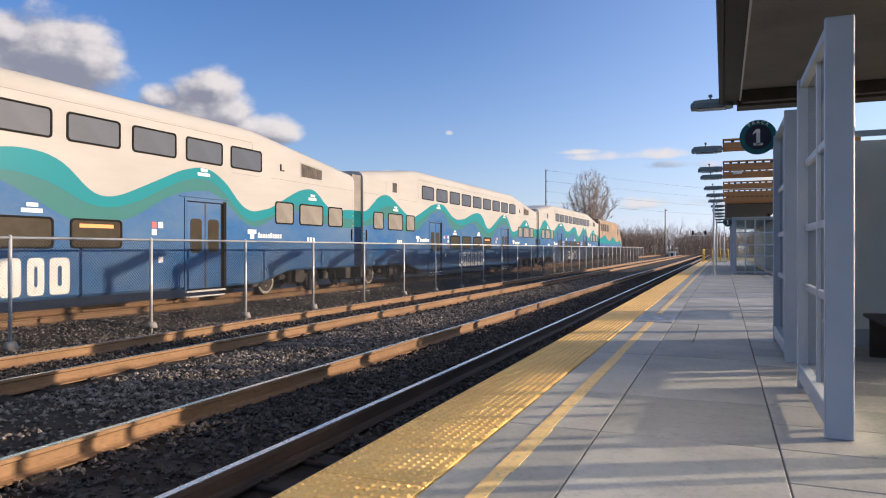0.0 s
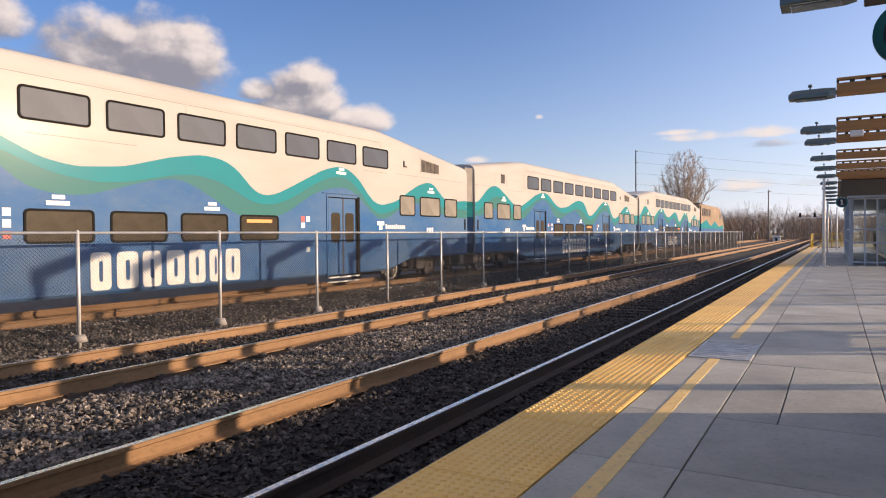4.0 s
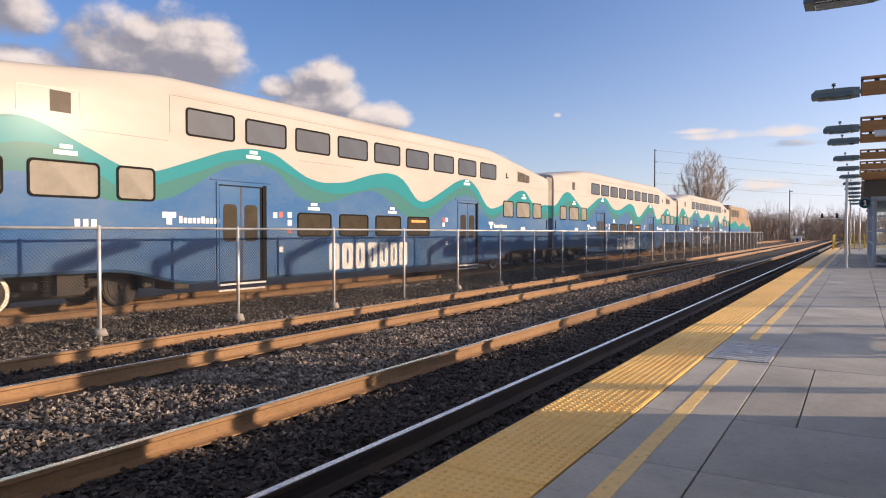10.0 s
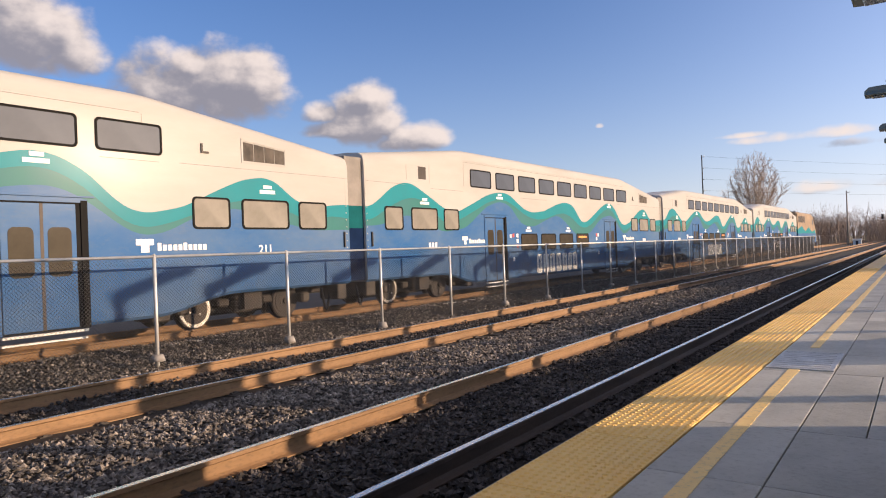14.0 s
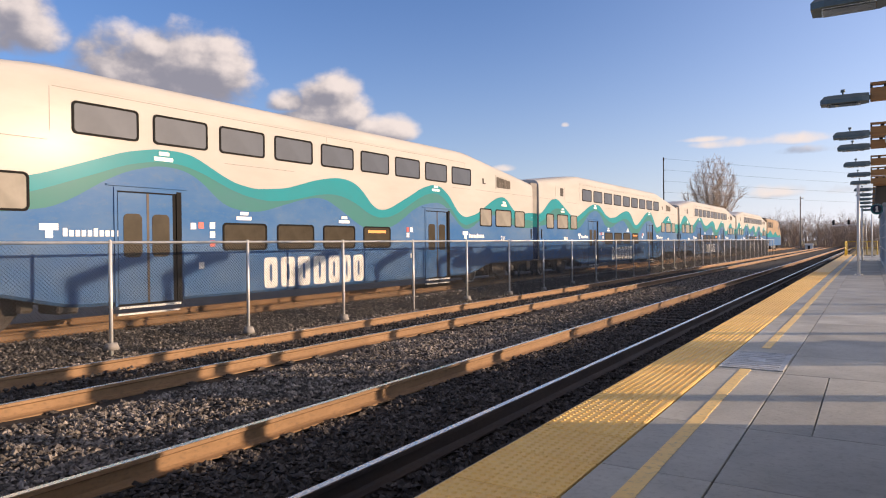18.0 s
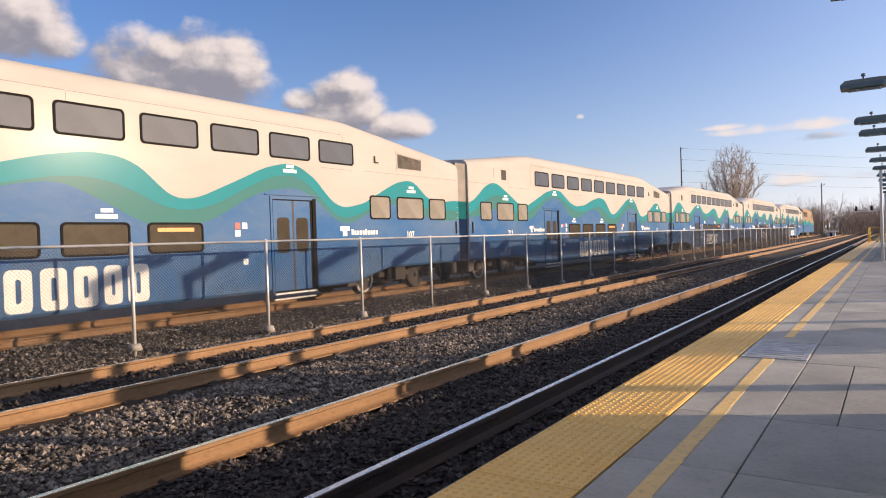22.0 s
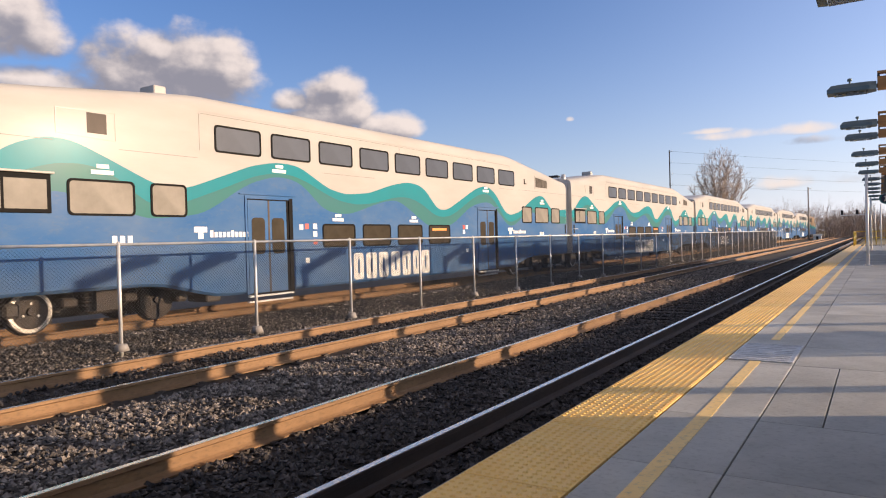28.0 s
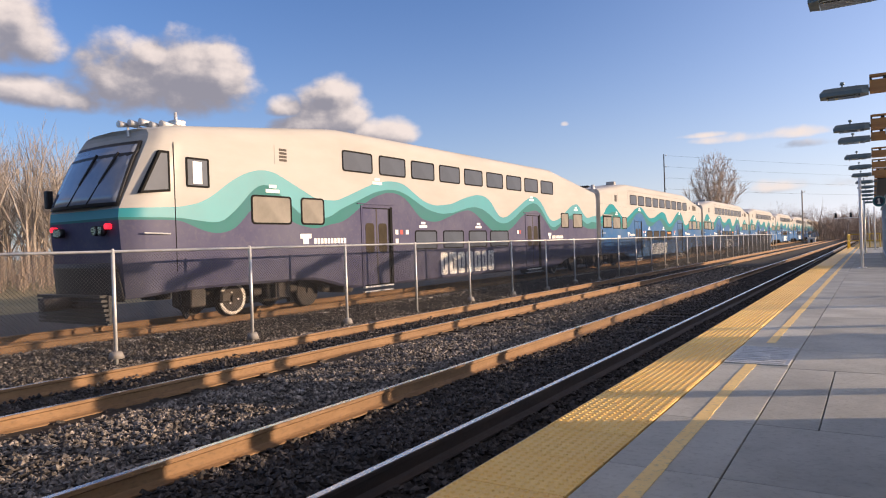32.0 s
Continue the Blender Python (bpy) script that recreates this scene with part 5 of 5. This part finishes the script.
near_shelter()
canopy = thing("canopy", "dark brown flat platform canopy with a grey soffit", "canopy", group="platform canopies")
part("fascia", B(1.89, 1.95, -6.5, 6.5, 3.22, 3.46, bevel=0.01), "dark", canopy)
part("edge_strip", B(1.95, 2.16, -6.5, 6.9, 3.27, 3.46, bevel=0.008), "dark", canopy)
part("end_fascia", B(2.13, 4.7, 6.55, 6.92, 3.18, 3.46, bevel=0.01), "dark", canopy)
part("soffit", B(2.16, 4.7, -6.5, 6.56, 3.30, 3.44), "soffit", canopy)
part("soffit_rail", B(2.155, 2.175, -6.5, 6.55, 3.26, 3.30), "steel", canopy)
for y in (-4.5, 1.2, 6.1):
    part("column", B(4.25, 4.42, y - 0.085, y + 0.085, -0.03, 3.3, bevel=0.01), "dark", canopy)
    part("cross_beam", B(2.18, 4.6, y - 0.07, y + 0.07, 3.14, 3.30, bevel=0.008), "dark", canopy)


def platform_lamp(x, y, z, label="teal-grey platform lamp with a slim sensor stub on a short arm"):
    """A flat shoebox lamp on a short arm; x is the tip over the platform."""
    la = thing("platform_lamp", label, "lamp", group="platform lamps", at=(x, y, z))
    bm = bmesh.new()
    lo, hi = [(0.0, -0.13), (0.10, -0.16), (0.50, -0.16), (0.58, -0.10)], [(0.05, -0.08), (0.16, -0.11), (0.46, -0.11), (0.58, -0.06)]
    levels = [(lo, 0.0), (lo, 0.055), (hi, 0.115)]
    rows = []
    for o, h in levels:
        pts = o + [(a, -b) for a, b in o[::-1]]
        rows.append([bm.verts.new((a, b, h)) for a, b in pts])
    for r0, r1 in zip(rows, rows[1:]):
        for i in range(len(r0)):
            j = (i + 1) % len(r0)
            bm.faces.new((r0[i], r0[j], r1[j], r1[i]))
    bm.faces.new(rows[0][::-1])
    bm.faces.new(rows[-1])
    bmesh.ops.recalc_face_normals(bm, faces=bm.faces[:])
    part("housing", bm, "lamp", la)
    part("lens", B(0.08, 0.48, -0.11, 0.11, -0.018, 0.0, bevel=0.006), "clear", la, "flat glass lens")
    part("arm", B(0.56, 0.74, -0.03, 0.03, 0.035, 0.085, bevel=0.006), "lamp", la)
    bm = T((0.27, 0, 0.11), (0.27, 0, 0.17), 0.012)
    tube(bm, (0.27, 0, 0.165), (0.27, 0, 0.20), 0.03, 0.026)
    part("light_sensor", bm, "lamp", la)
    return la


lamp0 = platform_lamp(1.34, 10.95, 3.13)
BEAMS = [10.95, 14.7, 16.68, 20.45, 23.75, 27.1]
for y in BEAMS[1:] + [31.0, 34.6, 38.4, 42.2, 47.0, 52.5]:
    copy_thing(lamp0, pose(1.34 if y < 30 else 1.38, y, 3.13))
near_lamp = copy_thing(lamp0, pose(1.50, 6.75, 3.22))


def timber_beam(y, x0=1.93, x1=4.35, z=3.13):
    b = thing("canopy_beam", "brown laminated timber trellis beam with a slotted cap strip", "beam", group="timber canopy beams", at=(0, y, z))
    part("timber", B(x0, x1, -0.055, 0.055, 0.0, 0.175, bevel=0.006), "wood", b)
    cap = part("cap_strip", B(x0, x1, -0.05, 0.05, 0.215, 0.25, bevel=0.004), "wood", b)
    n = 14
    for i in range(n):
        a = x0 + (x1 - x0) * i / (n - 1)
        part("spacer", B(max(x0, a - 0.03), min(x1, a + 0.03), -0.045, 0.045, 0.174, 0.216), "dark", cap)
    post = part("column", B(4.08, 4.24, -0.08, 0.08, -z - 0.03, 0.0, bevel=0.01), "dark", b, "dark steel column")
    part("base_plate", B(4.03, 4.29, -0.13, 0.13, -z - 0.02, -z + 0.015, bevel=0.004), "dark", post)
    return b


beam0 = timber_beam(BEAMS[0])
for y in BEAMS[1:]:
    copy_thing(beam0, pose(0, y, 3.13))
part("speaker", B(2.18, 2.42, 16.45, 16.62, 3.22, 3.40, bevel=0.02), "white2", tagged(thing("loudspeaker", "small pale loudspeaker under a timber beam", "loudspeaker"), kind=""))
# unseen panel, guessed from shade on the tracks and sized to cast it
board = thing("notice_board", "wide board on posts, unseen, placed to shade the tracks", "notice board", at=(4.25, 9.25, 0))
part("panel", B(-0.04, 0.04, 0.0, 1.4, 0.98, 2.25, bevel=0.01), "frame", board)
for y in (0.0, 1.31):
    part("leg", B(-0.05, 0.05, y, y + 0.09, -0.03, 2.3, bevel=0.006), "frame", board)
# unseen low shape added to cast the shade across a rail
seat = thing("platform_bench", "dark bench shape, unseen, placed to shade the tracks", "bench", at=(4.1, 9.42, 0))
part("seat", B(-0.2, 0.2, 0, 1.66, 0.40, 0.45, bevel=0.01), "dark", seat)
part("backrest", B(0.17, 0.22, 0, 1.66, 0.47, 0.98, bevel=0.01), "dark", seat)
for y in (0.1, 1.46):
    part("leg", B(-0.15, 0.2, y, y + 0.07, -0.0, 0.41, bevel=0.005), "dark", seat)

# round track sign on the far end of the near screen


def track_sign(x, y, z, r=0.215):
    s = thing("track_sign", "round teal and navy track 1 sign on a bracket", "sign", group="track signs", at=(x, y, z))
    part("disc", T((0, 0.02, 0), (0, -0.02, 0), r, seg=40), "signgreen", s)
    part("inner_disc", T((0, 0.0, 0), (0, -0.024, 0), r * 0.72, seg=40), "signnavy", s)
    up = Matrix.Rotation(radians(90), 4, "X")
    k = r / 0.215
    bm = B(-0.022 * k, 0.022 * k, -0.030, -0.022, -0.095 * k, 0.10 * k)
    box(bm, -0.055 * k, 0.055 * k, -0.030, -0.022, -0.105 * k, -0.075 * k)
    vs = [bm.verts.new((a * k, -0.030, b * k)) for a, b in ((-0.022, 0.10), (-0.06, 0.055), (-0.06, 0.03), (-0.022, 0.062))]
    bm.faces.new(vs)
    part("numeral", bm, "signwhite", s, "white numeral 1")
    for i, ch in enumerate("TRACK"):
        a = radians(34 - 17 * i)
        written("letter", ch, 0.055, "signwhite", 0.001, s, Matrix.Translation((-math.sin(a) * r * 0.86, -0.023, math.cos(a) * r * 0.86)) @ up @ Matrix.Rotation(a, 4, "Z"))
    part("bracket", B(r - 0.02, r + 0.10, -0.03, 0.03, -0.06, 0.06, bevel=0.005), "frame", s)
    return s


track_sign(2.35, 5.42, 2.56)
small = track_sign(2.12, 29.2, 2.35, 0.2)
small["label"] = "small round dark track sign by the farther shelter"

# far shelter and its canopy
fs = thing("waiting_shelter", "pale grey glazed shelter farther along the platform", "shelter", group="platform shelters")
glazed_screen(fs, 2.36, 2.46, 29.4, 38.0, [0.17, 0.84, 1.33, 1.87, 2.45], 6, 2.5, glazing="clear")
glazed_screen(fs, 2.36, 2.46, 39.4, 48.0, [0.17, 0.84, 1.33, 1.87, 2.45], 6, 2.5, glazing="clear")
glazed_screen(fs, 4.02, 4.1, 29.4, 48.0, [0.17, 0.84, 1.33, 1.87, 2.45], 8, 2.5, name="rear_screen")
for k in range(5):
    a = 2.46 + 0.39 * k
    part("end_mullion", B(a - 0.028, a + 0.028, 29.40, 29.46, 0, 2.5, bevel=0.005), "frame", fs)
for z in (0.12, 0.84, 1.33, 1.87, 2.46):
    part("end_transom", B(2.46, 4.02, 29.41, 29.45, z - 0.03, z + 0.03, bevel=0.005), "frame", fs)
for k in range(4):
    pane = part("end_pane", B(2.49 + 0.39 * k, 2.82 + 0.39 * k, 29.425, 29.435, 0.16, 2.44), "clear", fs)
    pane.visible_shadow = False
# opaque panels added behind the panes to shade the tracks beyond
for k in range(8):
    part("frosted_panel", B(4.03, 4.09, 29.5 + 2.31 * k, 31.7 + 2.31 * k, 0.2, 2.44, bevel=0.004), "frosted", fs, "pale frosted rear panel" if k == 0 else "")
part("roof_slab", B(2.3, 4.2, 29.3, 48.1, 2.5, 2.58, bevel=0.01), "frame", fs)
fc = thing("canopy", "dark canopy with a brown timber edge farther along the platform", "canopy", group="platform canopies")
part("soffit", B(2.09, 4.5, 28.35, 50, 3.10, 3.2), "dark", fc)
part("timber_edge", B(2.05, 4.5, 28.15, 28.32, 3.12, 3.42, bevel=0.01), "wood", fc)
for k in range(6):
    part("roof_beam", B(2.0, 4.5, 29.5 + 3.8 * k, 29.7 + 3.8 * k, 3.2, 3.42, bevel=0.01), "wood", fc)
for y in (31, 38, 45):
    part("column", B(4.2, 4.36, y - 0.08, y + 0.08, -0.03, 3.12, bevel=0.008), "dark", fc)


def white_pole(x, y, h, r):
    p = thing("lamp_post", "slim white steel post with a base plate", "post", group="white posts", at=(x, y, 0))
    part("shaft", T((0, 0, 0), (0, 0, h), r, r * 0.9, seg=14), "white2", p)
    part("base_plate", B(-0.14, 0.14, -0.14, 0.14, 0, 0.02, bevel=0.004), "white2", p)
    for a in (-0.1, 0.1):
        for b in (-0.1, 0.1):
            part("bolt", T((a, b, 0.018), (a, b, 0.05), 0.014, seg=6), "steel", p)
    return p


white_pole(1.56, 27.8, 3.15, 0.05)
white_pole(1.50, 47.0, 3.1, 0.05)
white_pole(2.0, 56.0, 3.0, 0.045)
white_pole(4.05, 28.2, 2.0, 0.045)["label"] = "short white steel post at the back of the platform"

# back edge of the platform: kerb, gravel strip and black railing
solid("back_kerb", B(3.9, 4.05, -14, 66, -0.2, 0.03, bevel=0.008), "kerb", "low concrete kerb at the back of the platform", "kerb", kind="structure")
rail = thing("railing", "black steel picket railing at the back of the platform", "railing")
for i in range(24):
    p = part("railing_post", B(4.40, 4.45, 15.0 + 2 * i, 15.05 + 2 * i, -0.03, 1.15), "black", rail)
    if i < 23:
        for z in (0.15, 1.05):
            part("bar", B(4.415, 4.435, 15.05 + 2 * i, 17.0 + 2 * i, z, z + 0.035), "black", p)
pk = bmesh.new()
for i in range(380):
    box(pk, 4.415, 4.435, 15.1 + 0.12 * i, 15.122 + 0.12 * i, 0.17, 1.06)
tagged(part("pickets", pk, "black", rail), kind="stuff")
# unseen lone post, added to cast one shade band on a rail
part("end_post", B(4.14, 4.30, 7.47, 7.65, -0.03, 1.32, bevel=0.008), "black", rail, "stout black post, unseen, added to shade a rail")
# unseen; placed where shade bands on several rails point back to
post = thing("steel_post", "dark square steel post at the back of the platform", "post", at=(4.25, 11.95, 0))
part("shaft", B(-0.09, 0.09, -0.09, 0.09, -0.03, 2.6, bevel=0.008), "dark", post)
part("base_plate", B(-0.15, 0.15, -0.15, 0.15, -0.03, 0.0, bevel=0.004), "dark", post)

# end of the platform
guard = thing("guard_rail", "yellow steel guard rail at the platform end", "guard rail")
for x in (0.25, 0.95, 1.65, 2.35):
    part("guard_post", T((x, 65.6, 0), (x, 65.6, 1.1), 0.035), "railyellow", guard)
for z in (0.55, 1.08):
    part("guard_bar", T((0.25, 65.6, z), (2.35, 65.6, z), 0.03), "railyellow", guard)
for y in (60.5, 63.0):
    part("guard_post", T((0.25, y, 0), (0.25, y, 1.1), 0.035), "railyellow", guard)
part("guard_bar", T((0.25, 60.5, 1.08), (0.25, 65.6, 1.08), 0.03), "railyellow", guard)

# ---------- distance ----------


def branch_mesh(height, seed, spread=0.5, depth=5, trunk=0.02, first=0.25, kids=(3, 4), sides=4, twig=0.006):
    """A bare tree: (trunk, crown) as bmeshes of tapered limbs."""
    rng = random.Random(seed)
    tr, cr = bmesh.new(), bmesh.new()

    def grow(p, d, length, r, level):
        q = p + d * length
        tube(tr if level == 0 else cr, p, q, r, r * 0.62, seg=6 if level == 0 else (sides if level < 3 else 3), caps=False)
        if level >= depth:
            return
        n = rng.randint(*kids) + (2 if level == 0 else 0)
        for i in range(n):
            f = rng.uniform(0.45, 1.0) if i else 1.0
            s = spread * (0.35 if i == 0 else rng.uniform(0.7, 1.3))
            e = (d + Vector((rng.gauss(0, s), rng.gauss(0, s), rng.gauss(0.12, s * 0.5)))).normalized()
            grow(p.lerp(q, f), e, length * rng.uniform(0.55, 0.8), max(r * 0.55, twig * height / 10), level + 1)

    grow(Vector((0, 0, -0.4)), Vector((rng.gauss(0, 0.04), rng.gauss(0, 0.04), 1)).normalized(), height * first, height * trunk, 0)
    high = max(v.co.z for v in cr.verts)
    for bm in (tr, cr):
        bmesh.ops.scale(bm, vec=(height / high,) * 3, verts=bm.verts[:])
    return tr, cr


def fan_tree(label, x, y, h, w, seed):
    """A leafless tree whose limbs fan up from a short trunk into an oval crown of fine twigs."""
    rng = random.Random(seed)
    t = thing("bare_tree", label, "tree", at=(x, y, -0.9))
    part("trunk", T((0, 0, -0.3), (0, 0, h * 0.2), 0.36, 0.26, seg=9), "bark", t)
    cr = bmesh.new()
    for i in range(26):
        a, f = 2.4 * i, math.sqrt((i + 0.5) / 26)
        tip = Vector((math.cos(a) * f * w / 2, math.sin(a) * f * w / 2, h * (1.0 - 0.42 * f ** 2.4)))
        foot = Vector((0, 0, h * rng.uniform(0.12, 0.24)))
        bend = foot.lerp(tip, 0.5) + Vector((math.cos(a), math.sin(a), 0)) * w * 0.07 * f
        pts = [foot * (1 - s) ** 2 + bend * 2 * s * (1 - s) + tip * s * s for s in [k / 7 for k in range(8)]]
        for k, (b, c) in enumerate(zip(pts, pts[1:])):
            tube(cr, b, c, 0.10 * (1 - k / 7.5), 0.10 * (1 - (k + 1) / 7.5), seg=5, caps=False)
            for n in range(6 if k else 1):
                o = b.lerp(c, rng.random())
                d = ((c - b).normalized() + Vector((rng.gauss(0, 0.45), rng.gauss(0, 0.45), rng.gauss(0.1, 0.3)))).normalized()
                e = o + d * h * rng.uniform(0.06, 0.12)
                tube(cr, o, e, 0.03, 0.015, seg=3, caps=False)
                for m in range(8):
                    g = o.lerp(e, rng.uniform(0.25, 1.0))
                    u = (d + Vector((rng.gauss(0, 0.5), rng.gauss(0, 0.5), rng.gauss(0.15, 0.3)))).normalized()
                    tube(cr, g, g + u * h * rng.uniform(0.03, 0.075), 0.019, 0.008, seg=3, caps=False)
    part("crown", cr, "bark", t, "leafless crown of fine twigs")
    return t


fan_tree("tall leafless broad-crowned tree beyond the tracks", -29.3, 170, 20.3, 12.6, 4)


def woods(name, label, spots, seed, lo, hi, spread=0.5, material="bark"):
    """Far leafless trees joined into one belt."""
    kinds = []
    for k in range(4):
        tr, cr = branch_mesh(10, seed + k, spread=spread, depth=5, trunk=0.011, first=0.30, kids=(2, 3), sides=3)
        vs, fs = [], []
        for bm in (tr, cr):
            bm.verts.index_update()
            off = len(vs)
            vs += [tuple(v.co) for v in bm.verts]
            fs += [tuple(v.index + off for v in f.verts) for f in bm.faces]
            bm.free()
        kinds.append((np.array(vs), [tuple(f) for f in fs]))
    rng = np.random.default_rng(seed)
    allv, allf, off = [], [], 0
    for x, y in spots:
        vs, fs = kinds[rng.integers(4)]
        a, s = rng.uniform(0, 6.28), rng.uniform(lo, hi) / 10
        c, d = math.cos(a), math.sin(a)
        v = np.c_[(vs[:, 0] * c - vs[:, 1] * d) * s + x, (vs[:, 0] * d + vs[:, 1] * c) * s + y, vs[:, 2] * s - 0.9]
        allv.append(v)
        allf += [tuple(i + off for i in f) for f in fs]
        off += len(v)
    me = bpy.data.meshes.new(name)
    me.from_pydata(np.concatenate(allv).tolist(), [], allf)
    me.materials.append(M[material])
    return tagged(new(name, me), label, "woods", kind="stuff")


rng = np.random.default_rng(11)
woods("woods_ahead", "brown leafless woods closing the view along the line", [(rng.uniform(-60, 35), rng.uniform(165, 250)) for _ in range(950)], 21, 5.0, 10.0, 0.5, "woods")
woods("woods_beside", "grey leafless saplings on the far side of the railway", [(rng.uniform(-105, -62), rng.uniform(20, 62)) for _ in range(170)], 31, 10, 16.5, 0.36, "sapling")
scrub = bmesh.new()
rs = random.Random(8)
for i in range(4200):
    if i % 2:
        x, y = rs.uniform(-60, 40), rs.uniform(172, 200)
    else:
        x, y = rs.uniform(-75, -45), rs.uniform(12, 60)
    h = rs.uniform(1.0, 3.2)
    tube(scrub, (x, y, -0.95), (x + rs.gauss(0, 0.5), y + rs.gauss(0, 0.5), h), 0.022, 0.008, seg=3, caps=False)
me = mesh_of("scrub", scrub, "woods")
tagged(new("scrub", me), "tangled brown brush along the foot of the woods", "scrub", kind="stuff")
solid("access_road", B(-27, -16.2, -60, 180, -0.96, -0.90), "asphalt", "grey access road beyond the far track", "road", kind="structure")


def utility_pole(x, y, top, arms, label, wood="tie"):
    p = thing("utility_pole", label, "utility pole", group="utility poles", at=(x, y, -0.95))
    part("shaft", T((0, 0, 0), (0, 0, top + 0.95), 0.17, 0.11, seg=10), wood, p)
    for k in range(arms):
        z = top - 0.4 - 2.4 * k
        a = part("insulator_arm", T((0, 0, z + 0.95), (0.55, 0, z + 1.05), 0.05, seg=6), "tie", p)
        part("insulator", T((0.5, 0, z + 1.0), (0.5, 0, z + 1.3), 0.07, 0.04, seg=8), "white2", a)
    return p


utility_pole(-35.9, 150, 19.4, 4, "tall dark wooden utility pole carrying wires")
utility_pole(-9.7, 150, 9.75, 1, "weathered grey wooden utility pole beside the line", "sapling")
utility_pole(62, 290, 19.4, 4, "tall wooden utility pole off beyond the platform")
wires = thing("overhead_wires", "thin dark overhead wires between the utility poles", "wires")
for k in range(4):
    z = 19.1 - 2.4 * k
    pts = [(-35.4 + 98 * i / 14, 150 + 140 * i / 14, z - 1.5 * (1 - (2 * i / 14 - 1) ** 2)) for i in range(15)]
    bm = bmesh.new()
    for a, b in zip(pts, pts[1:]):
        tube(bm, a, b, 0.014, seg=4, caps=False)
    part("wire", bm, "black", wires)

sig = thing("signal_mast", "railway signal bracket with two dark signal heads", "railway signal", at=(1.2, 150, -0.4))
part("mast", T((0, 0, 0), (0, 0, 5.6), 0.09, seg=8), "steel", sig)
part("bracket", B(-5.6, 0.1, -0.06, 0.06, 4.35, 4.47), "steel", sig)
for x in (-5.3, -2.8):
    hd = part("signal_head", B(x - 0.2, x + 0.2, -0.1, 0.1, 4.5, 5.4, bevel=0.04), "black", sig)
    for z in (4.7, 4.95, 5.2):
        part("hood", T((x, -0.1, z), (x, -0.35, z), 0.09, seg=10), "black", hd)
hut = thing("trackside_hut", "small pale trackside hut with a grey roof", "hut", at=(-8.3, 151, -0.9))
part("wall", B(-1.1, 1.1, -1.0, 1.0, 0, 2.0, bevel=0.02), "white2", hut)
part("roof", slab_x([(-1.2, 1.98), (1.2, 1.98), (0, 2.5)], -1.25, 1.25), "roofgrey", hut)
part("door", B(-0.4, 0.3, -1.03, -0.99, 0, 1.8), "dark", hut)
hut.scale = (0.6, 0.6, 0.6)

# ---------- what moves ----------
AHEAD = [69.95, 71.56, 72.87, 73.89, 74.62, 75.08, 75.35, 75.51, 75.66, 75.83, 76.07, 76.37, 76.74, 77.18, 77.67, 78.23, 78.85, 79.53, 80.29, 81.11, 82.0, 82.95, 83.98, 85.07, 86.23, 87.45, 88.75, 90.12, 91.56, 93.05,
         94.59, 96.18, 97.83, 99.55, 101.35, 103.24, 105.22, 107.3, 109.47, 111.71, 114.01, 116.37, 118.8, 121.29, 123.82, 126.4, 129.06, 131.83, 134.72, 137.73, 140.81, 143.92, 147.03, 150.17, 153.36, 156.65, 160.08,
         163.63, 167.3, 171.05, 174.86, 178.72, 182.64, 186.63, 190.72]


def motions():
    """The train runs along its track, and its wheels turn with it."""
    for k, car in enumerate([LOCO] + CARS):
        walk(car, [(0.5 * i, pose(TRACK3, s - PITCH * k, 0)) for i, s in enumerate(AHEAD)])
    fine = np.arange(0, 32.001, 1 / 30)
    run = np.interp(fine, np.arange(65) * 0.5, AHEAD)
    rows, last = [(0.0, 0.0)], 0.0
    for t, s in zip(fine, run):
        turn = (s - AHEAD[0]) / 0.42
        if turn - last > radians(75):
            last = turn
            rows.append((float(t), turn))
    rows.append((32.0 + 0.0, (AHEAD[-1] - AHEAD[0]) / 0.42)) if rows[-1][0] < 31.97 else None
    for car in [LOCO] + CARS:
        for ob in car.children:
            if ob.name.split(".")[0] == "wheelset":
                y = ob.location.y
                walk(ob, [(t, pose(0, y, 0.17, -math.degrees(a))) for t, a in rows])


motions()
